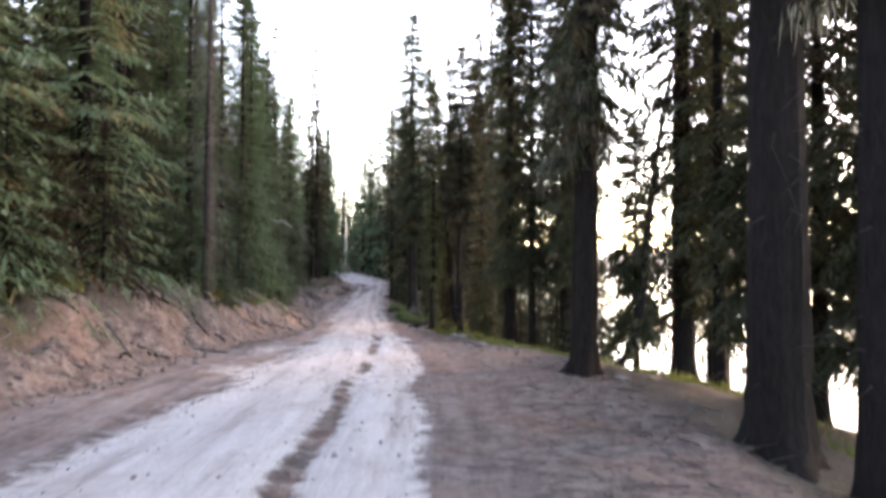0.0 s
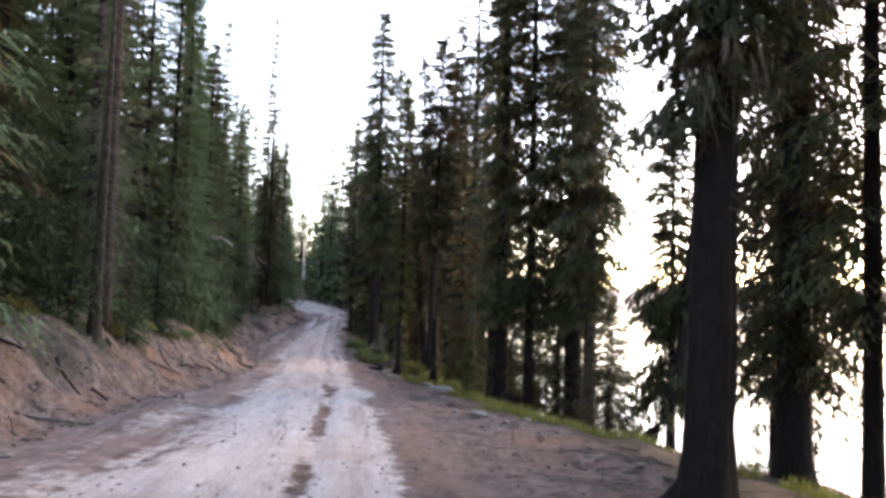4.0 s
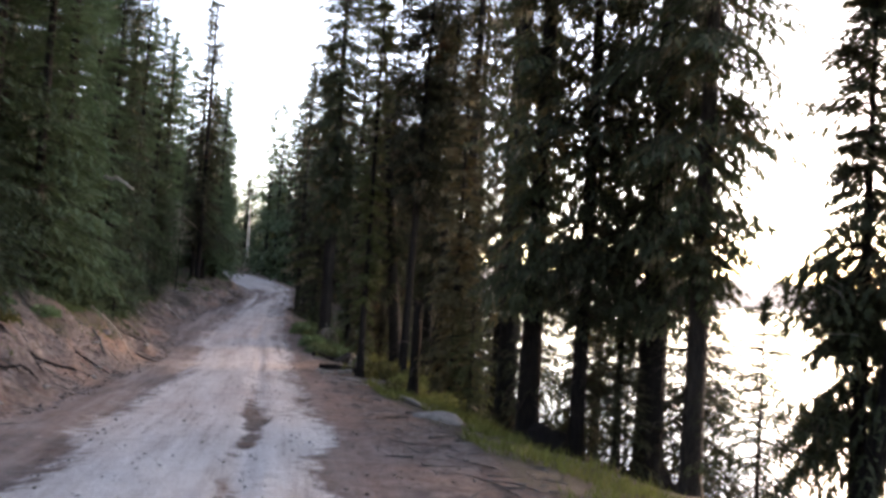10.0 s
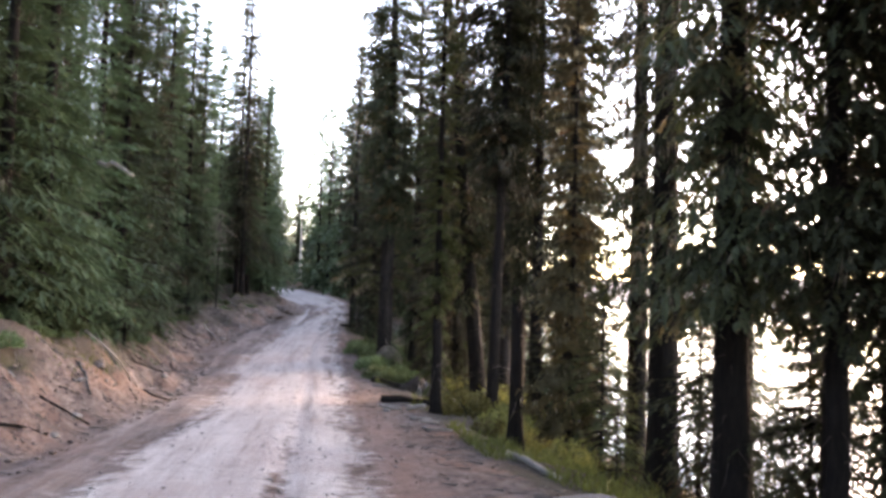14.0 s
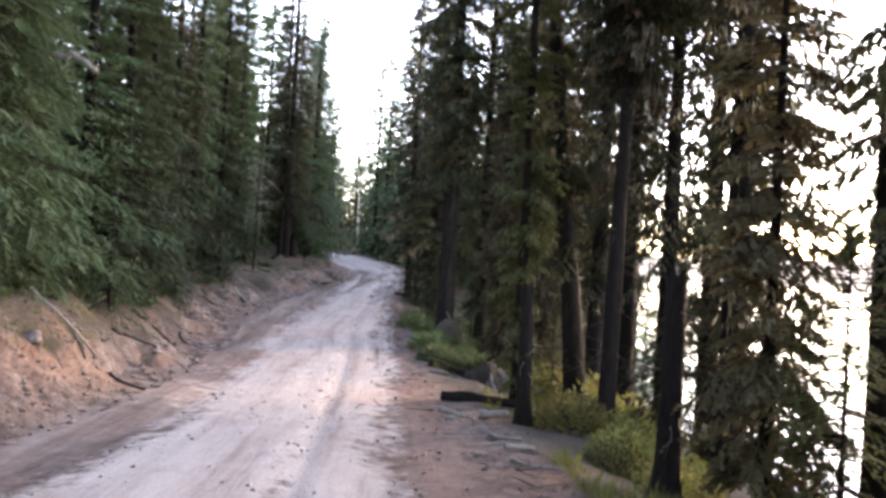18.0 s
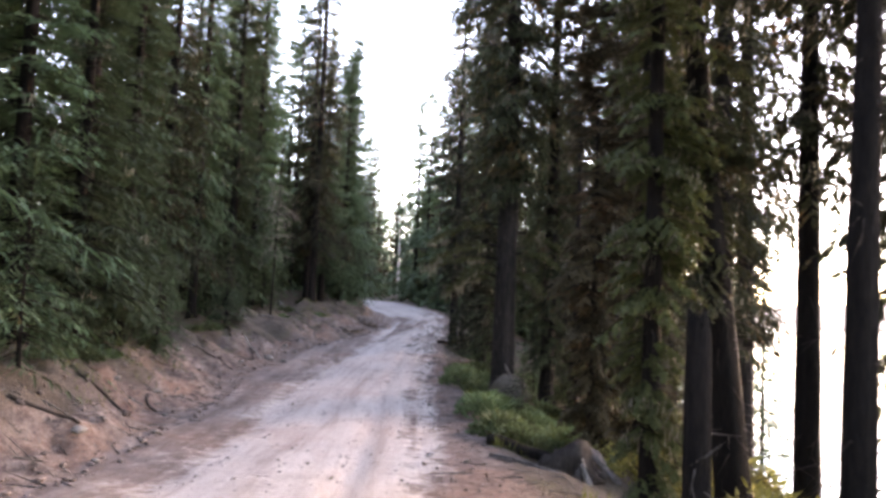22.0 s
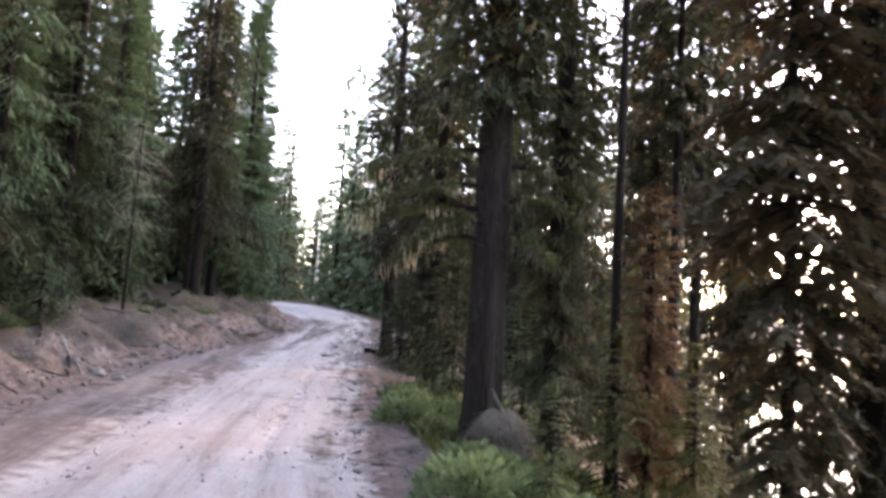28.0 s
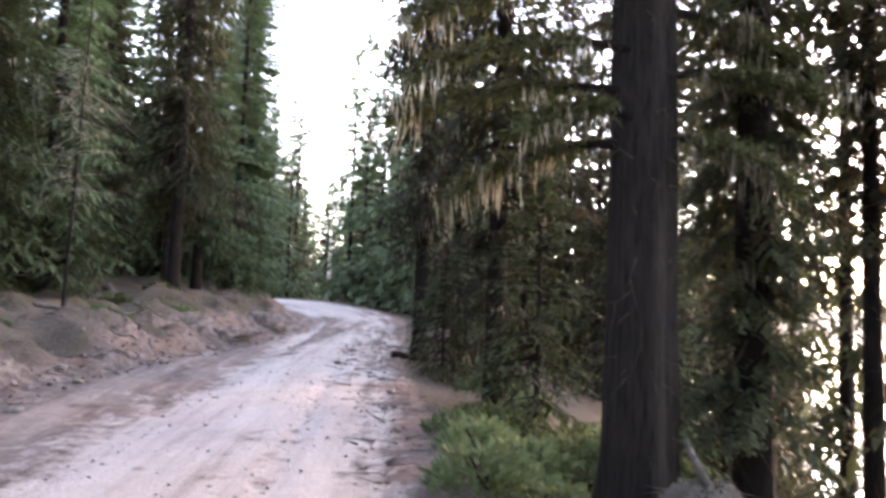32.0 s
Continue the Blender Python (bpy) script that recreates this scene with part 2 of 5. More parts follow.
SHRUB = leaf_material("low_shrub_leaves", (0.055, 0.095, 0.045), (0.17, 0.245, 0.125), (0.17, 0.17, 0.075), 0.66, 0.4)
STONE, WATER, RIDGE = stone_material(), water_material(), ridge_material()


# ---- mesh helpers ----
def mesh_data(name, verts, tris, mat):
    me = bpy.data.meshes.new(name)
    V, T = np.asarray(verts, dtype=np.float32), np.asarray(tris, dtype=np.int32)
    me.vertices.add(len(V))
    me.vertices.foreach_set("co", V.ravel())
    me.loops.add(T.size)
    me.loops.foreach_set("vertex_index", T.ravel())
    me.polygons.add(len(T))
    me.polygons.foreach_set("loop_start", np.arange(0, T.size, T.shape[1], dtype=np.int32))
    me.update(calc_edges=True)
    me.materials.append(mat)
    return me


def smooth(me):
    me.polygons.foreach_set("use_smooth", np.ones(len(me.polygons), dtype=bool))
    return me


def part(name, me, parent, label=""):
    ob = new(name, me)
    ob.parent = parent
    return tagged(ob, label) if label else ob


class Soup:
    """Collects pieces of one mesh."""

    def __init__(self):
        self.v, self.t, self.n = [], [], 0

    def add(self, V, T):
        self.v.append(np.asarray(V, dtype=float))
        self.t.append(np.asarray(T, dtype=int) + self.n)
        self.n += len(V)

    def data(self, name, mat):
        return mesh_data(name, np.concatenate(self.v), np.concatenate(self.t), mat)


def unit(a):
    return a / np.maximum(np.linalg.norm(a, axis=-1, keepdims=True), 1e-9)


def blades(P, D, L, W, fold=0.25):
    """Folded slender leaves: base P, direction D, length L, width W."""
    n = len(P)
    side = unit(np.cross(D, np.array([0, 0, 1.0]) + 0.6 * np.random.normal(size=(n, 3))))
    midp = P + D * (0.42 * L)[:, None]
    drop = np.zeros((n, 3))
    drop[:, 2] = -fold * W
    V = np.stack([P, midp + side * (0.5 * W)[:, None] + drop, P + D * L[:, None], midp - side * (0.5 * W)[:, None] + drop], 1).reshape(-1, 3)
    b = np.arange(n)[:, None] * 4
    T = np.concatenate([b + [0, 1, 2], b + [0, 2, 3]])
    return V, T


def tube(points, radii, sides=8, rough=0.0, rng=None):
    """A closed, tapered tube through the points."""
    P, R = np.asarray(points, dtype=float), np.asarray(radii, dtype=float)
    k = len(P)
    d = unit(np.gradient(P, axis=0))
    ref = np.where(np.abs(d[:, 2:3]) > 0.8, np.array([[1.0, 0, 0]]), np.array([[0, 0, 1.0]]))
    a = unit(np.cross(d, ref))
    b = np.cross(d, a)
    th = np.linspace(0, 2 * math.pi, sides, endpoint=False)
    rr = np.ones((k, sides))
    if rough and rng is not None:
        rib = rng.normal(size=sides) * rough
        rr = rr + rib[None] + rng.normal(size=(k, sides)) * rough * 0.6
    V = P[:, None] + (a[:, None] * np.cos(th)[None, :, None] + b[:, None] * np.sin(th)[None, :, None]) * (R[:, None] * rr)[..., None]
    V = V.reshape(-1, 3)
    i, j = np.meshgrid(np.arange(k - 1), np.arange(sides), indexing="ij")
    j2 = (j + 1) % sides
    q = np.stack([i * sides + j, i * sides + j2, (i + 1) * sides + j2, (i + 1) * sides + j], -1).reshape(-1, 4)
    T = np.concatenate([q[:, [0, 1, 2]], q[:, [0, 2, 3]]])
    V = np.concatenate([V, P[:1], P[-1:]])
    s = np.arange(sides)
    c0 = np.stack([np.full(sides, k * sides), (s + 1) % sides, s], 1)
    c1 = np.stack([np.full(sides, k * sides + 1), (k - 1) * sides + s, (k - 1) * sides + (s + 1) % sides], 1)
    return V, np.concatenate([T, c0, c1])


def thorns(P, D, L, R):
    """Thin three-sided pointed sticks, bent down a little."""
    n = len(P)
    s1 = unit(np.cross(D, np.array([0.1, 0.2, 1.0])))
    s2 = np.cross(D, s1)
    ring = [P + (s1 * math.cos(a) + s2 * math.sin(a)) * R[:, None] for a in (0, 2.09, 4.19)]
    tip = P + D * L[:, None]
    V = np.stack([*ring, tip], 1).reshape(-1, 3)
    b = np.arange(n)[:, None] * 4
    return V, np.concatenate([b + [0, 1, 3], b + [1, 2, 3], b + [2, 0, 3]])


# ---- the lie of the land ----
def table(y, ys, vs):
    return np.interp(y, ys, vs)


def smoothed(ys, vs, width):
    g = np.arange(-60.0, 200.0, 0.5)
    v = np.interp(g, ys, vs)
    k = int(width / 0.5)
    pad = np.pad(v, k, mode="edge")
    w = np.hanning(2 * k + 1)
    return g, np.convolve(pad, w / w.sum(), mode="valid")


RISE = smoothed([-40, -10, 0, 7, 14, 20, 23, 27, 34, 38, 43, 48, 57, 70, 90, 126, 170], [0.9, 0.15, 0, 0.02, -0.15, -0.43, -0.6, -0.86, -1.22, -1.4, -1.52, -1.42, -0.75, -0.1, 0.8, 1.8, 4], 3)
FOOT = smoothed([-30, 0, 11, 17, 23, 28, 32, 36, 40, 43, 47, 50, 53, 57, 62, 68, 73, 80, 87, 97, 110, 125, 170], [-4.6, -4.6, -4.7, -4.9, -5.2, -5.3, -5.9, -6.0, -6.7, -7.2, -7.9, -8.45, -8.3, -7.6, -7.2, -7.6, -8.9, -11.5, -15, -22, -34, -50, -110], 2)
GRAV_L = smoothed([-30, 0, 8, 14, 18, 26, 30, 35, 43, 47, 57, 62, 68, 73, 80, 87, 97, 110, 125, 170], [-3.0, -3.0, -3.0, -3.1, -3.2, -4.0, -4.5, -4.8, -5.7, -6.3, -6.35, -6.5, -7.0, -8.2, -10.6, -13.5, -20, -32, -48, -108], 2)
GRAV_R = smoothed([-30, 0, 6, 10, 15, 19, 25, 31, 36, 43, 47, 57, 68, 73, 80, 87, 97, 110, 125, 170], [0.0, 0.0, -0.2, -0.3, -0.5, -0.8, -1.2, -1.8, -2.4, -3.2, -3.7, -4.5, -5.0, -5.5, -7.3, -9.8, -15, -25, -38, -95], 2)
EDGE = smoothed([-30, 0, 6, 13.6, 17, 19, 21, 24.5, 27.5, 31, 35, 38.5, 41, 46, 50, 52, 57, 69, 73, 80, 87, 97, 110, 125, 170], [2.7, 2.7, 2.7, 2.6, 2.4, 1.7, 1.1, 0.8, 0.4, -0.1, -0.6, -1.3, -1.8, -2.3, -3.0, -3.5, -4.1, -4.6, -4.9, -6.5, -9.0, -14, -24, -36, -93], 2)
BANK = smoothed([-30, 0, 10, 16, 24, 30, 37, 45, 52, 58, 64, 75, 170], [1.0, 1.0, 1.1, 1.3, 1.5, 1.5, 1.25, 0.9, 0.75, 0.7, 0.9, 0.8, 0.6], 3)


def ease(a):
    a = np.clip(a, 0, 1)
    return a * a * (3 - 2 * a)


def wave(x, y, s, k=0.0):
    """Cheap smooth unevenness."""
    return (np.sin(x * s + 1.3 * np.sin(y * s * 0.73 + k)) * np.cos(y * s * 0.9 + 1.1 * np.sin(x * s * 0.61 - k)) + 0.5 * np.sin(x * s * 2.3 + y * s * 1.7 + k) * np.cos(y * s * 2.9 - x * s * 1.1)) / 1.5


def lattice(ix, iy, k):
    h = (ix * 374761393 + iy * 668265263 + k * 982451653) & 0x7FFFFFFF
    h = ((h ^ (h >> 13)) * 1274126177) & 0x7FFFFFFF
    return ((h ^ (h >> 16)) & 0xFFFF) / 32767.5 - 1.0


def fbm(x, y, size, octaves=4, k=0):
    """Layered value noise; size is that of the largest lumps."""
    out, amp = 0.0, 1.0
    for o in range(octaves):
        u, v = x / size * 2 ** o + 17.3 * o, y / size * 2 ** o - 9.1 * o
        iu, iv = np.floor(u), np.floor(v)
        fu, fv = ease(u - iu), ease(v - iv)
        iu, iv = iu.astype(np.int64), iv.astype(np.int64)
        a, b, c, d = (lattice(iu + i, iv + j, k + o) for i, j in ((0, 0), (1, 0), (0, 1), (1, 1)))
        out = out + amp * ((a * (1 - fu) + b * fu) * (1 - fv) + (c * (1 - fu) + d * fu) * fv)
        amp *= 0.5
    return out


def land(x, y):
    x, y = np.asarray(x, dtype=float), np.asarray(y, dtype=float)
    zr, foot, gl, gr, ed, bank = (table(y, *c) for c in (RISE, FOOT, GRAV_L, GRAV_R, EDGE, BANK))
    z = zr.copy()
    f = np.clip((x - gl) / (gr - gl), 0, 1)
    onroad = ((x > gl) & (x < gr)).astype(float)
    z += onroad * 0.05 * np.sin(math.pi * f)
    z -= 0.035 * np.exp(-((f - 0.68) / 0.05) ** 2) * onroad
    z -= 0.03 * np.exp(-(((x - gl) + 0.25) / 0.22) ** 2)
    d = np.clip(foot - x, 0, None)
    lump = 1 + np.interp(y, [30, 45], [0.22, 0.10]) * fbm(x, y, 1.6, 3)
    z += bank * ease(d / 2.2) * np.where(d < 8, lump, 1) + 0.07 * np.clip(d - 2.2, 0, 60) + 0.2 * np.clip(d - 40, 0, 300)
    z += ease(d / 0.8) * (0.18 * fbm(x, y, 0.9, 4, 3) + 0.11 * fbm(x, y, 0.34, 2, 5))
    e = np.clip(x - ed, 0, None) * (1 - ease((y - 78) / 14) * ease((12 - x) / 8))
    z -= 0.22 * np.clip(e, 0, 3.5) + 0.45 * np.clip(e - 3.5, 0, 2.5) + 0.85 * np.clip(e - 6.0, 0, 12)
    k = ease((e - 11) / 9)
    z = z * (1 - k) - 13 * k
    z += ease(e / 0.8) * np.exp(-e / 12) * 0.14 * fbm(x, y, 1.3, 4, 6)
    z -= 0.22 * np.exp(-((x - 3.7) ** 2 + (y - 7.3) ** 2 / 6))
    near = (np.abs(x) < 40).astype(float)
    rough = 0.35 + 0.65 * np.clip((gl - x) / 0.8, 0, 1) + 0.55 * np.clip((x - gr) / 0.6, 0, 1)
    z += near * rough * (0.035 * fbm(x, y * 0.6, 1.1, 3, 8) + 0.018 * fbm(x, y, 0.35, 2, 9))
    return z


def at(x, y):
    return float(land(np.array([x]), np.array([y]))[0])


def grow(a, b, first, ratio):
    out, s, v = [], first, a
    sign = 1 if b > a else -1
    while (b - v) * sign > 0:
        v += sign * s
        s *= ratio
        out.append(v)
    return out


def build_ground():
    ys = np.array([*grow(-3.0, -1500, 0.4, 1.25)[::-1], *np.arange(-3, 70, 0.14), *grow(70.0, 2500, 0.25, 1.08)])
    left = np.array(grow(3.2, 1500, 0.25, 1.22)[::-1])
    right = np.array(grow(3.0, 2500, 0.2, 1.22))
    cols = []
    Y = ys
    foot, gl, gr, ed = (table(Y, *c) for c in (FOOT, GRAV_L, GRAV_R, EDGE))
    for u in left:
        cols.append(foot - u)
    for u in np.arange(3.2, 0.0, -0.13):
        cols.append(foot - u)
    for k in range(12):
        cols.append(foot + (gl - foot) * k / 12)
    first_road = len(cols)
    for k in range(28):
        cols.append(gl + (gr - gl) * k / 28)
    last_road = len(cols)
    for k in range(20):
        cols.append(gr + (ed - gr) * k / 20)
    for u in np.arange(0.0, 3.0, 0.15):
        cols.append(ed + u)
    for u in right:
        cols.append(ed + u)
    X = np.stack(cols, 1)
    Yg = np.repeat(Y[:, None], X.shape[1], 1)
    Z = land(X, Yg)
    ny, nx = X.shape
    V = np.stack([X, Yg, Z], -1).reshape(-1, 3)
    idx = np.arange(ny * nx).reshape(ny, nx)
    f = (X - gl[:, None]) / (gr - gl)[:, None]
    wob = 0.16 * fbm(X * 0.15, Yg, 2.2, 4, 11)
    rightside = 1 / (1 + np.exp(np.clip((X + 1.6 * wob - gr[:, None] - 0.05) / np.interp(Yg, [14, 28], [0.13, 0.26]), -50, 50)))
    leftside = 1 / (1 + np.exp(np.clip((gl[:, None] - X - 0.15 + 2.2 * wob) / 0.28, -50, 50)))
    grav = rightside * leftside
    grav = grav - 0.75 * np.interp(Yg, [26, 34], [1, 0.15]) * np.exp(-((f - 0.66 + 0.3 * wob) / 0.06) ** 2) * np.clip(0.95 + 0.7 * fbm(X * 0.5, Yg, 2.2, 3, 12), 0, 1) - 0.35 * (f > 0) * (f < 1) * np.clip(fbm(X * 1.6, Yg * 0.35, 1.8, 4, 13) - 0.25, 0, 1)
    grav += np.interp(Yg, [18, 30], [0.48, 0.25]) * np.exp(-((X - gl[:, None] + 0.95 + wob) / 0.4) ** 2) * np.clip(0.6 + 0.6 * fbm(X * 0.1, Yg, 5.0, 2, 14), 0, 1)
    late = np.clip((Yg - 33) / 12, 0, 1)
    grav += 0.06 * late * (f < 0) * np.clip(1 - (gl[:, None] - X) / 1.9, 0, 1) + 0.10 * late * (f > 1)
    grav -= late * (f > 0) * (f < 1) * np.clip(0.16 + 0.3 * fbm(X * 1.2, Yg * 0.3, 1.5, 4, 17), 0, 0.4)
    lit = np.clip((foot[:, None] - X - np.interp(Yg, [10, 20, 42], [0.95, 0.7, 0.55])) / 1.5, 0, 1) + np.clip((X - ed[:, None] + 0.2) / 0.7, 0, 1) + 0.34 * np.clip((X - gr[:, None] - 0.3) / 1.0, 0, 1) + 0.42 * (fbm(X, Yg, 1.3, 4, 15)) * (f < 0)
    clay = np.clip(0.8 * np.exp(-((X - gr[:, None] - 0.45) / 0.4) ** 2) * (0.6 + 0.7 * fbm(X * 0.2, Yg, 4.0, 3, 16)), 0, 1)
    track = np.exp(-((X - 0.5 * (foot + gl)[:, None]) / 1.0) ** 2) * (X > foot[:, None] - 0.2) + 0.6 * np.exp(-((X - gr[:, None] - 0.3) / 0.55) ** 2)
    rosy = np.interp(Yg, [0, 12, 24, 32, 46, 56, 70], [0.2, 0.1, 0.2, 0.4, 0.7, 0.7, 0.4])
    quads = np.stack([idx[:-1, :-1], idx[:-1, 1:], idx[1:, 1:], idx[1:, :-1]], -1)
    isroad = np.zeros((ny - 1, nx - 1), dtype=bool)
    isroad[:, first_road:last_road] = True
    for name, mask, label, cat in (("road", isroad, "pale gravel forest road with ruts", "road"), ("ground", ~isroad, "reddish dirt banks and forest floor", "ground")):
        q = quads[mask]
        used, inv = np.unique(q, return_inverse=True)
        q = inv.reshape(q.shape)
        me = smooth(mesh_data(name, V[used], q, GROUND))
        for an, av in (("gravel", grav), ("litter", lit), ("clay", clay), ("track", track), ("rosy", rosy), ("lane", X - 0.5 * (gl + gr)[:, None]), ("run", Yg)):
            a = me.attributes.new(an, "FLOAT", "POINT")
            a.data.foreach_set("value", av.ravel()[used].astype(np.float32))
        tagged(new(name, me), label, cat, kind="structure")


build_ground()

lake = Soup()
lake.add([(-40, -2500, -9), (3000, -2500, -9), (3000, 3000, -9), (-40, 3000, -9)], [[0, 1, 2], [0, 2, 3]])
tagged(new("water", lake.data("water", WATER)), "bright calm lake below the road", "lake", kind="structure")


def build_ridge():
    rng = np.random.default_rng(5)
    th = np.radians(np.linspace(-10, 120, 90))
    h = 28 + 16 * np.sin(th * 5) + 9 * np.sin(th * 13 + 1) + rng.normal(size=90) * 1.5
    rows = []
    for r, s in ((1500, 0.0), (1600, 0.55), (1720, 0.9), (1850, 1.0), (2100, 0.4)):
        rows.append(np.stack([r * np.sin(th), r * np.cos(th), -10 + (h + 10) * s], 1))
    V = np.concatenate(rows)
    i, j = np.meshgrid(np.arange(4), np.arange(89), indexing="ij")
    q = np.stack([i * 90 + j, (i + 1) * 90 + j, (i + 1) * 90 + j + 1, i * 90 + j + 1], -1).reshape(-1, 4)
    tagged(new("backdrop", smooth(mesh_data("far_shore", V, q, RIDGE))), "wooded shore far across the lake, glowing with painted pale blue haze", "hills", kind="structure")


build_ridge()


# ---- trees ----
def crown_parts(rng, H, bare, wide, count, m, q, size, width, droop=0.5, gaps=0.0, shape=0.8, limb=True, tier=0.42, inner=0.12, hang=0.12, uneven=0.22, skirt=(0.75, 0.06), spread=0.11):
    """Flat needle sprays in tiers on the limbs of a conifer of height H, from the height bare up."""
    u = np.sort(rng.random(count)) ** 1.05
    z0 = bare + (H - bare) * u
    level = np.round(z0 / tier).astype(int)
    z0 = level * tier + spread * rng.normal(size=count) + 0.08 * np.sin(level * 12.9)
    stretch = 1 + uneven * rng.normal(size=int(H / tier) + 40)[level]
    if gaps:
        keep = np.sin(z0 * 2.9 + rng.random() * 6) + rng.normal(size=count) * 0.6 > -1.6 + 2.2 * gaps
        u, z0, stretch = u[keep], z0[keep], stretch[keep]
    n = len(u)
    ln = wide * np.clip(1 - u, 0.015, 1) ** shape * (0.62 + 0.5 * rng.random(n)) * np.clip(stretch, 0.55, 1.45) + 0.15
    ln *= skirt[0] + (1 - skirt[0]) * ease(u / skirt[1])
    az = rng.random(n) * 2 * math.pi
    rad = np.stack([np.cos(az), np.sin(az), np.zeros(n)], 1)
    tan = np.stack([-np.sin(az), np.cos(az), np.zeros(n)], 1)
    slope = 0.42 * u - 0.18 + 0.07 * rng.normal(size=n)
    dr = droop * (1.1 - u) * (0.7 + 0.6 * rng.random(n))
    up = np.array([0, 0, 1.0])

    def along(s):
        s = np.broadcast_to(s, (n,))
        return rad * (ln * s)[:, None] + up * (z0 + ln * (slope * s - dr * s * s + 0.35 * dr * s ** 4))[:, None]
    V = []
    for j in range(m):
        s = inner + (1 - inner) * np.clip((j + 0.2 + 0.8 * rng.random(n)) / m, 0, 1) ** 0.85
        last = j == m - 1
        a = np.radians(rng.uniform(-12, 12, n) if last else rng.uniform(36, 68, n) * (1 if j % 2 else -1))
        D = rad * np.cos(a)[:, None] + tan * np.sin(a)[:, None]
        D[:, 2] += slope - dr * (0.5 + 0.9 * s) - 0.05 + 0.09 * rng.normal(size=n)
        D = unit(D)
        A = along(s)
        lt = np.clip(ln * (0.15 + 0.40 * (1 - s)) * (0.6 + 0.7 * rng.random(n)), 0.12, 0.75)
        side = unit(np.cross(D, up))
        sag = (0.10 + 0.35 * droop) * lt
        w = side * (0.5 * width * (0.7 + 0.6 * rng.random(n)))[:, None]
        M = A + D * (0.45 * lt)[:, None] - up * (0.1 * sag + 0.25 * width)[:, None]
        E = A + D * lt[:, None] - up * sag[:, None]
        V.append(np.stack([A, M + w, E], 1))
        V.append(np.stack([A, E, M - w], 1))
        for i in range(q):
            v = (i + 0.3 + 0.6 * rng.random(n)) / q
            B = A + D * (lt * v)[:, None] - up * (sag * v * v)[:, None]
            sg = (1 if i % 2 else -1) * (0.55 + 0.7 * rng.random(n))
            G = unit(D * (0.75 + 0.5 * rng.random(n))[:, None] + side * sg[:, None] + up * (0.14 * rng.normal(size=n) - hang)[:, None])
            h = unit(np.cross(G, up + 0.22 * rng.normal(size=(n, 3)))) * (0.42 * width * (0.7 + 0.6 * rng.random(n)))[:, None]
            tl = size * (0.55 + 0.8 * rng.random(n)) * (1.2 - 0.55 * v) * np.clip(lt / 0.3, 0.55, 1.3)
            C = B + G * (0.3 * tl)[:, None]
            V.append(np.stack([C - h, C + h, B + G * tl[:, None]], 1))
    # the leader at the top
    k = 70
    zt = H - rng.random(k) * min(1.4, 0.12 * H)
    b = rng.random(k) * 6.28
    P = np.stack([np.zeros(k), np.zeros(k), zt], 1)
    G = unit(np.stack([np.cos(b), np.sin(b), 0.3 + rng.random(k)], 1))
    V.append(np.stack([P - up * 0.03, P + up * 0.03, P + G * ((0.1 + 0.25 * rng.random(k)) * min(1, 0.3 + H / 14))[:, None]], 1))
    V = np.concatenate(V).reshape(-1, 3)
    soup = Soup()
    soup.add(V, np.arange(len(V)).reshape(-1, 3))
    limbs = None
    if limb:
        limbs = Soup()
        a0, a1, a2 = along(0.0), along(0.5), along(0.92)
        r0 = 0.008 + 0.009 * ln
        limbs.add(*thorns(a0, unit(a1 - a0), np.linalg.norm(a1 - a0, axis=1) * 1.25, r0))
        limbs.add(*thorns(a1, unit(a2 - a1), np.linalg.norm(a2 - a1, axis=1), r0 * 0.6))
    ends = [along(rng.uniform(0.35, 0.95, n)) for _ in range(2)]
    return soup, limbs, np.concatenate(ends), u


def lichen_soup(rng, spots, n, length, zmax):
    s = spots[spots[:, 2] < zmax]
    if not len(s):
        return None
    pick = s[rng.integers(0, len(s), n)]
    m = 12
    P = np.repeat(pick, m, 0) + rng.normal(size=(n * m, 3)) * [0.07, 0.07, 0.03]
    D = unit(np.stack([rng.normal(size=n * m) * 0.17, rng.normal(size=n * m) * 0.17, -np.ones(n * m)], 1))
    L = np.repeat(length * (0.35 + rng.random(n) ** 2), m) * (0.45 + 0.7 * rng.random(n * m))
    V, T = blades(P, D + 1e-3, L * 0.62, 0.006 + 0.014 * rng.random(n * m))
    soup = Soup()
    soup.add(V, T)
    return soup


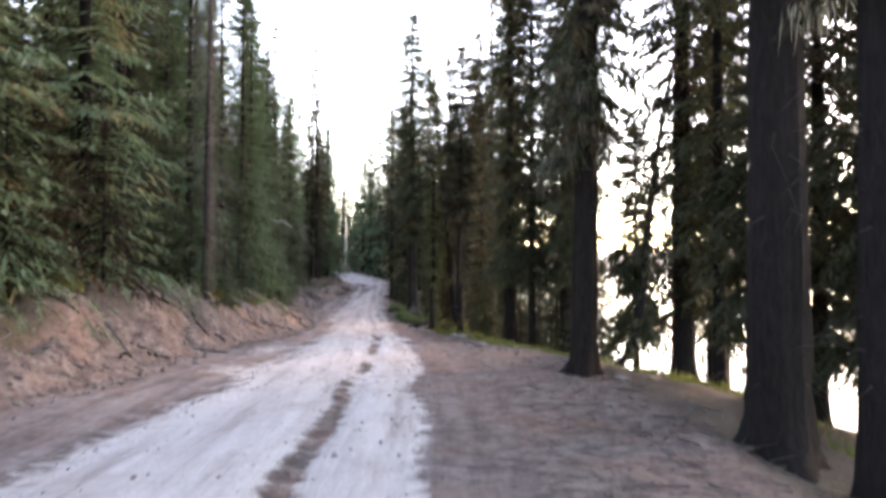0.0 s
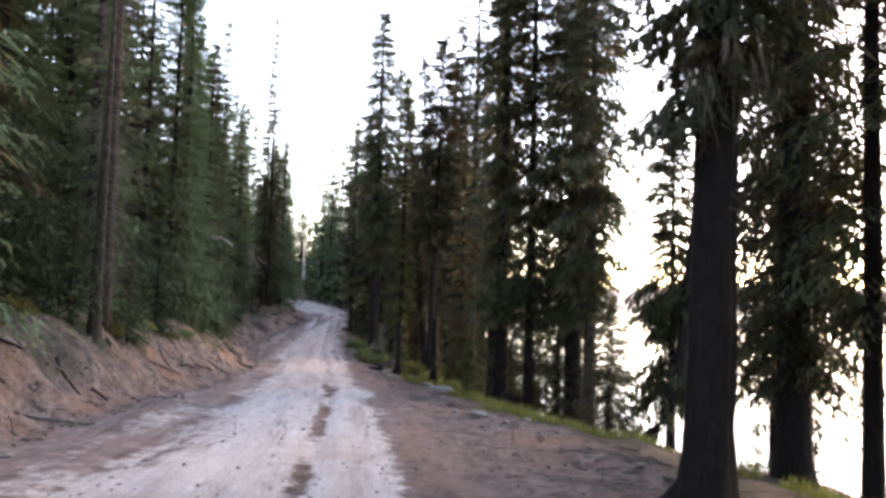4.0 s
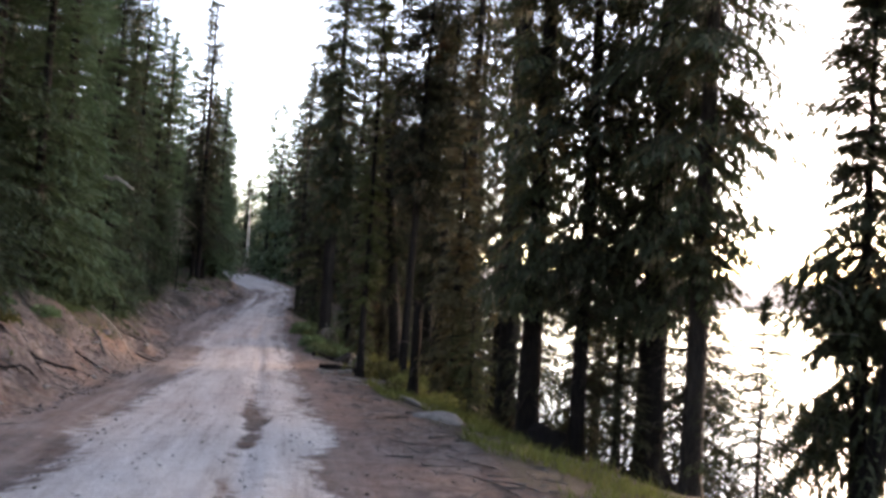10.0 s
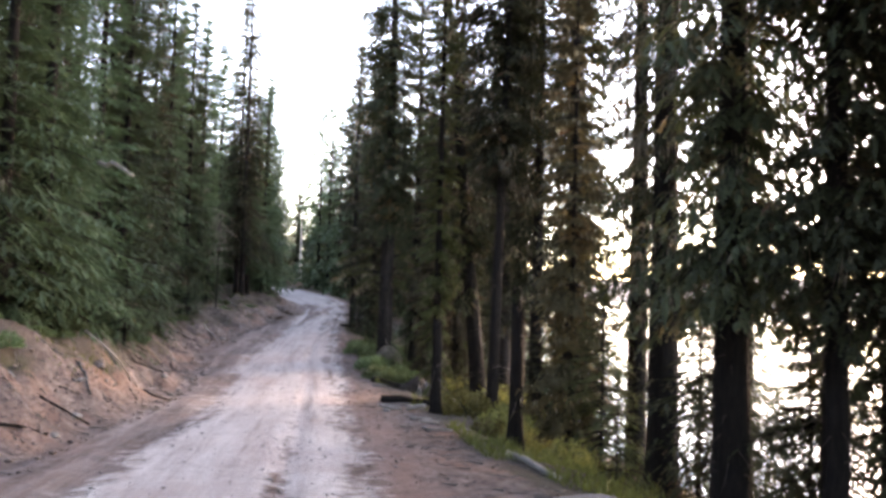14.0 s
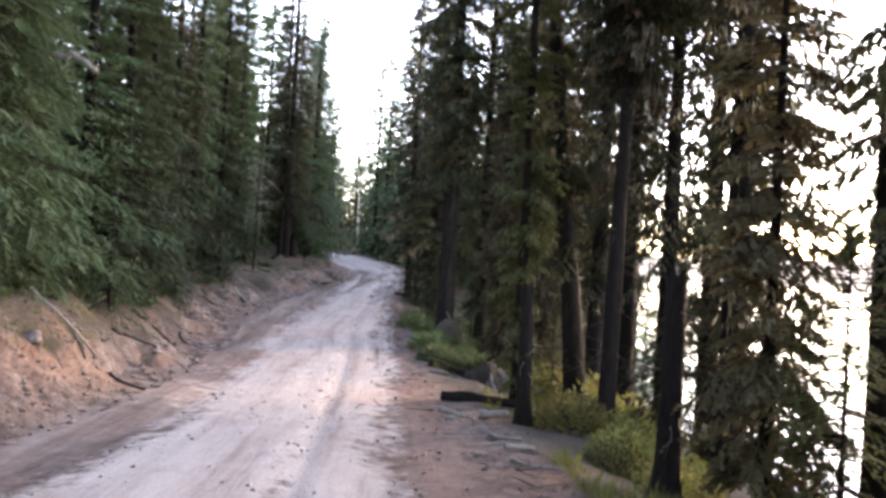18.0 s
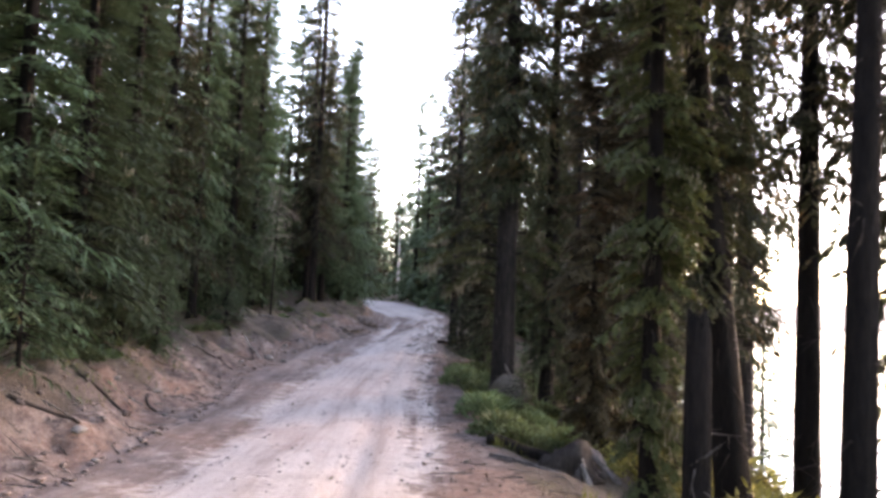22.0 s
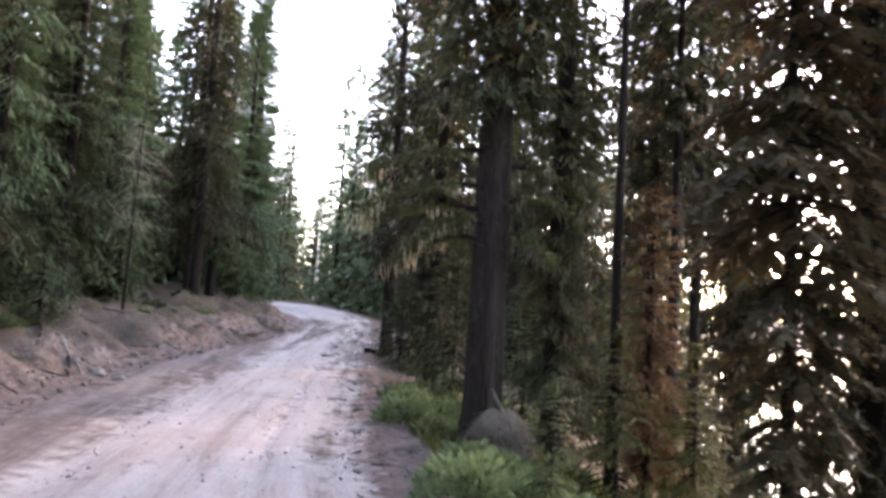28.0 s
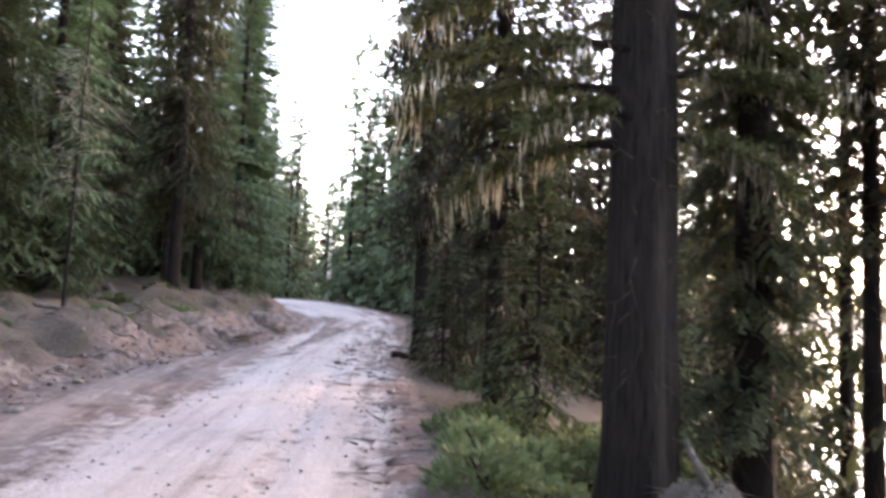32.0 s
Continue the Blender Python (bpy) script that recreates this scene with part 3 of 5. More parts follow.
def trunk_soup(rng, H, r, lean=(0, 0), sides=10, step=0.5, flare=0.45, top=0.12, bend=0.0, broken=False, sweep=0.0):
    z = np.concatenate([[-0.6, -0.15, 0.0, 0.12, 0.28, 0.5, 0.8], np.arange(1.2, H, step), [H]])
    rr = r * np.clip(1 - (1 - top) * np.clip(z, 0, H) / H, 0.02, 1) * (1 + flare * np.exp(-np.clip(z, 0, 9) / 0.22))
    if not broken:
        rr[-1] = 0.008
    q = np.clip(z, 0, None)
    P = np.stack([lean[0] * q + bend * np.sin(q * 0.5) + sweep * (1 - np.exp(-q / 0.8)), lean[1] * q, z], 1)
    soup = Soup()
    V, T = tube(P, rr, sides, 0.055 if sides >= 14 else 0.035, rng)
    if sides >= 14:
        c = np.stack([np.interp(V[:, 2], z, P[:, 0]), np.interp(V[:, 2], z, P[:, 1])], 1)
        th = np.arctan2(V[:, 1] - c[:, 1], V[:, 0] - c[:, 0])
        lobe = np.clip(np.cos(th * 3 + rng.random() * 6) + 0.5 * np.cos(th * 5 + rng.random() * 6), 0, 1.3)
        V[:, :2] = c + (V[:, :2] - c) * (1 + 0.55 * lobe * np.exp(-np.clip(V[:, 2], 0, 9) / 0.2))[:, None]
    soup.add(V, T)
    return soup


def dead_twigs(rng, z0, z1, n, length, r):
    z = rng.uniform(z0, z1, n)
    az = rng.random(n) * 6.283
    P = np.stack([np.cos(az) * r * 0.8, np.sin(az) * r * 0.8, z], 1)
    D = unit(np.stack([np.cos(az), np.sin(az), rng.normal(size=n) * 0.35 - 0.25], 1))
    L = length * (0.3 + rng.random(n) ** 2)
    V1, T1 = thorns(P, D, L, np.full(n, 0.008))
    M = P + D * (L * 0.55)[:, None]
    D2 = unit(D + np.stack([rng.normal(size=n) * 0.6, rng.normal(size=n) * 0.6, -0.4 - rng.random(n)], 1))
    V2, T2 = thorns(M, D2, L * 0.6, np.full(n, 0.006))
    soup = Soup()
    soup.add(V1, T1)
    soup.add(V2, T2)
    return soup


SEED = [100]


def tree_meshes(H, r, bare, wide, leaf, count=300, m=9, q=5, size=0.175, width=0.07, droop=0.5, gaps=0.0, shape=0.8, hang=0.12, inner=0.12, tier=0.42, uneven=0.22, skirt=(0.75, 0.06), level=0.11, lichen=0, lichen_len=0.35, twigs=0, lean=(0, 0), sides=10, bend=0.0, bark=None, lich_top=None, sweep=0.0, limb=True):
    """The meshes of one conifer: name, mesh, label."""
    SEED[0] += 1
    rng = np.random.default_rng(SEED[0])
    np.random.seed(SEED[0])
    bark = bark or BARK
    out = []
    trunk = trunk_soup(rng, H, r, lean, sides, 0.5 if sides > 8 else 1.2, bend=bend, sweep=sweep)
    crown, limbs, spots, u = crown_parts(rng, H, bare, wide, count, m, q, size, width, droop, gaps, shape, limb, tier, inner, hang, uneven, skirt, level)

    def shear(s):
        for v in s.v:
            q = np.clip(v[:, 2], 0, None)
            v[:, 0] += lean[0] * q + bend * np.sin(q * 0.5) + sweep * (1 - np.exp(-q / 0.8))
            v[:, 1] += lean[1] * q
    shear(crown)
    if limbs:
        shear(limbs)
        for v, t in zip(limbs.v, limbs.t):
            trunk.v.append(v)
            trunk.t.append(t + trunk.n)
        trunk.n += limbs.n
    out.append(("trunk", smooth(trunk.data("trunk", bark)), ""))
    out.append(("crown", crown.data("crown", leaf), ""))
    if lichen:
        ls = lichen_soup(rng, spots, lichen, lichen_len, lich_top or H)
        if ls:
            shear(ls)
            out.append(("lichen", ls.data("lichen", LICHEN), "pale hanging lichen"))
    if twigs:
        tw = dead_twigs(rng, 0.8, max(bare + 1.5, 2.5), twigs, 0.65, r)
        shear(tw)
        out.append(("twig_tangle", tw.data("twig_tangle", TWIG), "bare grey dead branches"))
    return out


def plant(meshes, x, y, label, category="conifer tree", group="", name="conifer_tree", scale=(1, 1, 1), turn=0.0, sink=0.05):
    top = new(name)
    top.matrix_basis = Matrix.LocRotScale((x, y, at(x, y) - sink), Euler((0, 0, turn)), scale)
    tagged(top, label, category, group)
    top.empty_display_size = 0.2
    for pn, me, lab in meshes:
        ob = part(pn, me, top, lab)
        if pn in ("lichen", "twig_tangle"):
            tagged(ob, kind="stuff")
    return top


# ---- the trees on the lake side, each as it stands ----
DARK = "tall fir with dark bare trunk and hanging lichen"
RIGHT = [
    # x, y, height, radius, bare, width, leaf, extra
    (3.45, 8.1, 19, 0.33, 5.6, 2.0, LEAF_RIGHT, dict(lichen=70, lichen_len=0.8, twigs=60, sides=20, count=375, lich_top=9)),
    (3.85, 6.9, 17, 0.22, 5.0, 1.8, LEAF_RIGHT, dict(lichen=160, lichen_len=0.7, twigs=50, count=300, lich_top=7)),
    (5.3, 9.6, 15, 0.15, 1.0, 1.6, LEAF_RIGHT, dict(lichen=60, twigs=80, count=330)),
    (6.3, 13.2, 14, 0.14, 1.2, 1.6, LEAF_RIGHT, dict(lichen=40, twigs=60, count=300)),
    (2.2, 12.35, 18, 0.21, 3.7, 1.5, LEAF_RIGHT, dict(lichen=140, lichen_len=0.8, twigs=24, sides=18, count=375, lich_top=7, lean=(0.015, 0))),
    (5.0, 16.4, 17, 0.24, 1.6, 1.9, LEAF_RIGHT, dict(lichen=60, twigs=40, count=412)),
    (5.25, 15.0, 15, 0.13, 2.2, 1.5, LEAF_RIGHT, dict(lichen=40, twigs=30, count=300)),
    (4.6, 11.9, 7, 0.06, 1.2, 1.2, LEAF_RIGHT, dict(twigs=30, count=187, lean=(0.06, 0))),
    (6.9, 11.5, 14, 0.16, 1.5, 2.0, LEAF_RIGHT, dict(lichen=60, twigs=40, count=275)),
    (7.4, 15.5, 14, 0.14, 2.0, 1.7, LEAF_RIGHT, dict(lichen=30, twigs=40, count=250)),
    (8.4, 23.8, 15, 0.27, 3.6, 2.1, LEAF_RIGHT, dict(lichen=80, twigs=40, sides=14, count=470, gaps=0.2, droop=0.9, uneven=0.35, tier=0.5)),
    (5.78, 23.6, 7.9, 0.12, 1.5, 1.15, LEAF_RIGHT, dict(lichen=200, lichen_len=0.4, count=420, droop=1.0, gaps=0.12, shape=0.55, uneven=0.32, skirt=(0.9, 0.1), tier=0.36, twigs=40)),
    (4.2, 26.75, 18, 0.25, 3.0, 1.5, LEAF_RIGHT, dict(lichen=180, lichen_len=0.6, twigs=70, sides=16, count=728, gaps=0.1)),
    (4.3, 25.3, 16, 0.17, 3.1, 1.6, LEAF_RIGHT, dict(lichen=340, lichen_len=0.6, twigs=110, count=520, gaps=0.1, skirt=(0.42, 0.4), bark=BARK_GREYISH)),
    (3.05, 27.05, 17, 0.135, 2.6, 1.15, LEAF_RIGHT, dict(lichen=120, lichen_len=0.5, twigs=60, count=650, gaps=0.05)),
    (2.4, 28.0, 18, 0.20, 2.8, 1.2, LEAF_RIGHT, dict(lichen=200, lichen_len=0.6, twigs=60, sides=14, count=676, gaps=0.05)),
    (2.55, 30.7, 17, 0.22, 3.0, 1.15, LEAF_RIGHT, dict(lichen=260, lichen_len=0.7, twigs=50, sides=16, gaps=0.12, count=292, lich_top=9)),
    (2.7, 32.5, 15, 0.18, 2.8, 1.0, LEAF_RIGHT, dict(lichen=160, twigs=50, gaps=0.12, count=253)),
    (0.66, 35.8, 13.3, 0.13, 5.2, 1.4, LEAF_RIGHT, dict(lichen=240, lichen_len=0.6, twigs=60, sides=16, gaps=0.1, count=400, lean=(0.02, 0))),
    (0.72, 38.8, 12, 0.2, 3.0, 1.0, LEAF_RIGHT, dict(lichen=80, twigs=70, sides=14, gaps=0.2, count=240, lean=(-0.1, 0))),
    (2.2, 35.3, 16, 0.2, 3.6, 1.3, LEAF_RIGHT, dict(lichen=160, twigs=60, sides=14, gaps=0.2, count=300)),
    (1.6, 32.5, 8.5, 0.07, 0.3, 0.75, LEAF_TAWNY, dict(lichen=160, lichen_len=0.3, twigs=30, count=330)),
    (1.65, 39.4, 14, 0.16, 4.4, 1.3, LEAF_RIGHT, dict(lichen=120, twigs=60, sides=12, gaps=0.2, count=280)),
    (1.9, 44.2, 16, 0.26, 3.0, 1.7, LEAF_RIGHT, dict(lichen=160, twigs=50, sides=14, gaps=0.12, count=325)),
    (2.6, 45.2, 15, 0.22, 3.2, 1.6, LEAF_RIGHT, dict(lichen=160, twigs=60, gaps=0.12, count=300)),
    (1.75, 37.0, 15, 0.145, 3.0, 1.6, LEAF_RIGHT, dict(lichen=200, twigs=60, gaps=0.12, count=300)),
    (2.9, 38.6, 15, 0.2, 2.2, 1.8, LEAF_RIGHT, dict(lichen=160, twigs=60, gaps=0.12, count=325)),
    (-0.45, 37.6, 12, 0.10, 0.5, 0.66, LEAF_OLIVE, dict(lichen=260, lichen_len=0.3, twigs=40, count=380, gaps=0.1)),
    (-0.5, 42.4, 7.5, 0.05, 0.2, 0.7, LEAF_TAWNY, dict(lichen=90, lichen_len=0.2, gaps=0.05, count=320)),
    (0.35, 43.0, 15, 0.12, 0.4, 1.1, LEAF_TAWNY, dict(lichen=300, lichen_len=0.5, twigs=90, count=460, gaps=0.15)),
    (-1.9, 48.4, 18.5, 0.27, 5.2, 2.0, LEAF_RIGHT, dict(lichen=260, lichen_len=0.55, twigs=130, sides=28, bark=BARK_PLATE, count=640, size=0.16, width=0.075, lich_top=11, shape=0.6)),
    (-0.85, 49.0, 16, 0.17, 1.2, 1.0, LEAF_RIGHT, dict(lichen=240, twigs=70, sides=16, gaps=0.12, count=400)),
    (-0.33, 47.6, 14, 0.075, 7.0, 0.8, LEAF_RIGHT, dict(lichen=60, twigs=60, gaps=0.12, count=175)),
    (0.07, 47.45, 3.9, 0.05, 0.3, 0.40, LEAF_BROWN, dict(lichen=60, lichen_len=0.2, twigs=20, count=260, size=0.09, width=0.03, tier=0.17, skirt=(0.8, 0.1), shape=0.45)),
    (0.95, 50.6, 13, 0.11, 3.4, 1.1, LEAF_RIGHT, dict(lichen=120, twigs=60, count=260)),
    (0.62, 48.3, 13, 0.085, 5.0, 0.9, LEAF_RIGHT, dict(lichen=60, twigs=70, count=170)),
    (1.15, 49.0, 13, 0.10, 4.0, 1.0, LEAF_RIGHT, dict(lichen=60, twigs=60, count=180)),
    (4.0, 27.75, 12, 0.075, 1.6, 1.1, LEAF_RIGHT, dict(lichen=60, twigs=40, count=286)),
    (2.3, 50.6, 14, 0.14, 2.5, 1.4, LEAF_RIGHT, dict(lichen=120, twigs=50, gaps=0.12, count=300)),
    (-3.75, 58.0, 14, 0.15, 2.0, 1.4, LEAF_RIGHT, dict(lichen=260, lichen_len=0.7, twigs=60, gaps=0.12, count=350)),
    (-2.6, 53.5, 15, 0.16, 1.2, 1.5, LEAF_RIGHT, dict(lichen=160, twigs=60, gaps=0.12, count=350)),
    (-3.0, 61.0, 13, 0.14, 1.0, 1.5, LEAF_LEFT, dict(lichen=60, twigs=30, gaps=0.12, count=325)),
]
FINE = dict(m=9, q=5, size=0.13, width=0.072)
for x, y, H, r, bare, wide, leaf, extra in RIGHT:
    words = DARK
    if leaf in (LEAF_BROWN, LEAF_TAWNY):
        words = "fir with rusty dying needles and grey twigs"
    elif leaf is LEAF_OLIVE:
        words = "slim young fir with yellowish needles and lichen"
    elif extra.get("droop", 0) > 1:
        words = "small spruce with drooping ragged branches, leaning"
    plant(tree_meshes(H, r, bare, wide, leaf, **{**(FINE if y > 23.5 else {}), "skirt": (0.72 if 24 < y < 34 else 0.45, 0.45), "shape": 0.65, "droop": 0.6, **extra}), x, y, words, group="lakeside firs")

# the bare leaning trunk that stands with the drooping spruce
rng = np.random.default_rng(9)
lean_t = Soup()
zz = np.array([-0.5, 0.0, 0.35, 0.8, 1.3, 1.9, 2.7, 3.6, 4.6, 5.8, 7.0, 8.4, 10.0, 11.5])
lean_t.add(*tube(np.stack([1.0 * (1 - np.exp(-np.clip(zz, -0.4, 20) / 0.75)) + 0.012 * zz ** 2, 0.02 * zz, zz], 1), 0.15 * (1 - 0.075 * np.clip(zz, 0, 11.5)) * (1 + 0.4 * np.exp(-np.clip(zz, 0, 9) / 0.3)), 12, 0.04, rng))
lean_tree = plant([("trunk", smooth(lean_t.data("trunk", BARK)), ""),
                   ("twig_tangle", dead_twigs(rng, 2.0, 5.0, 14, 0.5, 0.1).data("twig_tangle", BARK_GREY), "")],
                  4.8, 23.0, "bare dark trunk leaning out over the lake", "conifer tree", "lakeside firs")


def snag(x, y, h, r, label, mat, seed, lean=(0, 0)):
    rg = np.random.default_rng(seed)
    s = trunk_soup(rg, h, r, lean, 18, 0.25, 0.35, 0.82, broken=True)
    v = s.v[0]
    topz = v[:, 2] > h - 0.05
    v[topz, 2] += rg.uniform(-0.25, 0.12, topz.sum())
    tw = dead_twigs(rg, h * 0.3, h * 0.9, 10, 0.4, r)
    return plant([("trunk", s.data("trunk", mat), ""), ("twig_tangle", tw.data("twig_tangle", BARK_GREY), "")], x, y, label, "dead tree", name="tree_snag")


snag(0.73, 32.7, 2.4, 0.125, "dark broken snag standing at the road edge", BARK, 21)
snag(-0.5, 35.5, 1.95, 0.095, "short broken dark snag among green shrubs", BARK, 22)

# ---- young trees and shrubs of the forest edge ----
YOUNG = dict(count=120, m=7, q=5, size=0.10, width=0.032, droop=0.4, sides=6, tier=0.17)
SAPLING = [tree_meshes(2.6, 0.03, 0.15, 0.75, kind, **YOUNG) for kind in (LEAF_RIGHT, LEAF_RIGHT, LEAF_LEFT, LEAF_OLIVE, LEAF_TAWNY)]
for i, (x, y, s, p) in enumerate([
        (4.25, 23.3, 1.15, 1), (3.6, 26.2, 0.8, 1), (1.6, 29.6, 0.6, 3), (1.9, 31.6, 1.1, 3), 
        (7.7, 23.4, 0.9, 3), (8.5, 22.4, 1.0, 3), (3.9, 28.9, 1.2, 0), (3.4, 28.2, 1.2, 0), (4.5, 27.9, 1.4, 1), (5.2, 26.9, 1.4, 0), (5.7, 28.4, 1.7, 1), (2.7, 36.1, 1.2, 0), (1.7, 36.1, 1.1, 0), (2.9, 29.4, 1.3, 0), (3.2, 31.0, 1.4, 1), (3.3, 37.2, 1.5, 1), (0.5, 41.0, 0.7, 3), (0.9, 44.8, 0.9, 3),
        (-1.5, 44.9, 0.5, 2), (0.1, 45.8, 0.8, 3), (-0.3, 51.2, 1.1, 0), (-1.1, 50.6, 0.9, 2), (-2.2, 52.0, 1.2, 2), (-3.3, 55.8, 0.9, 0),
        (0.5, 47.0, 0.8, 3), (-2.9, 57.0, 1.3, 0), (-0.5, 46.6, 0.8, 3),
        (-7.4, 14.2, 1.6, 4), (-6.9, 16.0, 1.3, 4), (-7.0, 12.6, 1.5, 2), (-7.1, 22.1, 1.1, 2), (-6.9, 24.9, 0.9, 2), (-7.6, 29.3, 1.3, 2), (-8.3, 40.0, 1.1, 2), (-9.6, 47.0, 1.0, 2), (-10.4, 53.4, 1.0, 2), (-10.9, 58.5, 1.1, 2)]):
    plant(SAPLING[p], x, y, ("young green spruce beside the road bank" if p == 2 else "young yellowish fir on the lakeside slope" if p == 3 else "young rusty brown spruce on the bank" if p == 4 else "young dark fir on the lakeside slope"), group="saplings", name="fir_sapling", scale=(s, s, s), turn=i * 1.7)

# ---- the forest on the bank side ----
SPRUCE = dict(m=9, q=5, size=0.125, width=0.06, tier=0.4, level=0.08, hang=0.08)
FULL = [
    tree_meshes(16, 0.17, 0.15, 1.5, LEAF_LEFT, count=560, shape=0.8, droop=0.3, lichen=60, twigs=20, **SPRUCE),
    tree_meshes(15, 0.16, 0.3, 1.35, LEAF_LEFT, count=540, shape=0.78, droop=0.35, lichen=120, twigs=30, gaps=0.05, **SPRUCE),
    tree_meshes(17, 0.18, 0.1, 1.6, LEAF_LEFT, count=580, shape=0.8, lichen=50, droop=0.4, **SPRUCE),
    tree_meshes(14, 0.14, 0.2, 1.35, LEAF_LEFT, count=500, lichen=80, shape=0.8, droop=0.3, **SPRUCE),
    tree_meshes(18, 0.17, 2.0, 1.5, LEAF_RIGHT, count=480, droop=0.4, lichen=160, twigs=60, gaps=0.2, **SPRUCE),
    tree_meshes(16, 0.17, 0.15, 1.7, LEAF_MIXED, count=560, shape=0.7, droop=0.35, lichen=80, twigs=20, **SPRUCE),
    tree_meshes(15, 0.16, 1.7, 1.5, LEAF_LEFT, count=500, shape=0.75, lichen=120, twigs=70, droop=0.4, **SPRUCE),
]
SPRUCE = dict(m=8, q=4, size=0.2, width=0.08)
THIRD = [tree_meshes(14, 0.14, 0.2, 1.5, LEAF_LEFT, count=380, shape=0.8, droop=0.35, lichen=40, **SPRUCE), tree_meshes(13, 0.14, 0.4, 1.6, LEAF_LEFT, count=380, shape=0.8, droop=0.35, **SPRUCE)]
COARSE = dict(m=6, q=4, size=0.28, width=0.135, sides=7, limb=False, tier=0.4, level=0.14)
MIDDLE = [
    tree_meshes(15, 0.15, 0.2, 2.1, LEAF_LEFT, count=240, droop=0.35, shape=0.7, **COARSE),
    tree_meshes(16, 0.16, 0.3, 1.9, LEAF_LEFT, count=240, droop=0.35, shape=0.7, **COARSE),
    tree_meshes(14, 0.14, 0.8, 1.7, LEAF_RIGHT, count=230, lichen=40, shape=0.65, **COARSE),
]
COARSE = dict(m=4, q=2, size=0.5, width=0.36, sides=5, limb=False, tier=0.35, level=0.2)
FAR = [
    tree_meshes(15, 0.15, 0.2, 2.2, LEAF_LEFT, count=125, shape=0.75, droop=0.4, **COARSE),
    tree_meshes(14, 0.15, 0.4, 2.0, LEAF_RIGHT, count=125, shape=0.75, droop=0.4, **COARSE),
]
WOODS = {}


def into_woods(kind, x, y, h, w):
    """Adds a far tree to the one mesh of the woods behind."""
    i = [id(q) for q in FAR].index(id(kind))
    WOODS.setdefault(i, []).append((x, y, at(x, y) - 0.1, h / (15, 14)[i], w, fr.random() * 6.28))


fr = np.random.default_rng(77)


def grow_tree(kind, x, y, h, w=1.0, label="dense green spruce on the road bank", group="bank spruces"):
    base = {id(FULL[0]): 16, id(FULL[1]): 15, id(FULL[2]): 17, id(FULL[3]): 14, id(FULL[4]): 18, id(FULL[5]): 16, id(FULL[6]): 15, id(THIRD[0]): 14, id(THIRD[1]): 13, id(MIDDLE[0]): 15, id(MIDDLE[1]): 16, id(MIDDLE[2]): 14, id(FAR[0]): 15, id(FAR[1]): 14}[id(kind)]
    s = h / base
    if any(kind is q for q in FAR):
        return into_woods(kind, x, y, h, w)
    plant(kind, x, y, label, group=group, scale=(w * s ** 0.5, w * s ** 0.5, s), turn=fr.random() * 6.28)


# front row, as it stands along the crest of the bank
for x, y, h, w, k in [
        (-8.6, 8.5, 16, 1.1, 5), (-7.6, 12.2, 15, 1.0, 5), (-9.4, 14.8, 17, 1.0, 2), (-7.9, 17.3, 16, 1.05, 5), (-8.3, 20.2, 17, 0.9, 4), (-9.0, 22.6, 17, 1.0, 2),
        (-8.6, 26.7, 16, 0.9, 1), (-9.5, 30.2, 17, 1.0, 0), (-9.4, 33.3, 16, 0.95, 3), (-9.0, 36.8, 16, 0.95, 2), (-9.9, 39.6, 15, 0.9, 1), (-10.1, 42.4, 15, 1.0, 0),
        (-10.5, 45.3, 14, 1.0, 3), (-11.0, 48.1, 15, 0.95, 6), (-11.3, 50.8, 16, 0.9, 4), (-11.4, 53.2, 18, 0.8, 6), (-11.3, 56.0, 14, 1.0, 6), (-11.4, 58.6, 14, 0.9, 6),
        (-9.98, 62.1, 21, 0.85, 4), (-10.45, 62.9, 18, 0.8, 4), (-10.2, 64.6, 12.5, 1.0, 6), (-9.8, 67.0, 12, 1.0, 3), (-10.3, 70.0, 13, 1.1, 1), (-11.4, 73.4, 13, 1.1, 0)]:
    grow_tree(THIRD[k % 2] if y > 56 and k not in (4, 6) else FULL[k], x, y, h, w, "green spruce with rusty patches on the bank" if k == 5 else "dense green spruce on the road bank")
for x, y, h in ((-10.0, 28.4, 16), (-8.9, 34.9, 15), (-9.6, 38.2, 17), (-9.9, 44.0, 14), (-11.6, 47.0, 15), (-12.0, 49.5, 13), (-12.3, 54.6, 14), (-12.2, 57.4, 14), (-11.9, 60.4, 14)):
    grow_tree(FULL[3], x, y, h, 1.05)
# trees below y = 2 are unseen, added behind the start to limit the light
for y in np.arange(-14, 72, 2.3):
    foot = float(table(y, *FOOT))
    for row, kinds in ((5.2, MIDDLE), (7.2, MIDDLE), (9.2, FAR), (11.4, FAR)):
        if (y < 2 and row < 8) or (row < 6 and (y < 12 or y > 60)) or (row > 11 and y < 45):
            continue
        kind = kinds[fr.integers(0, len(kinds))]
        grow_tree(kind, foot - row - fr.uniform(-0.9, 0.9), y + fr.uniform(-0.9, 0.9), (fr.uniform(12, 17) if y < 50 else fr.uniform(10, 13)), fr.uniform(0.85, 1.1))
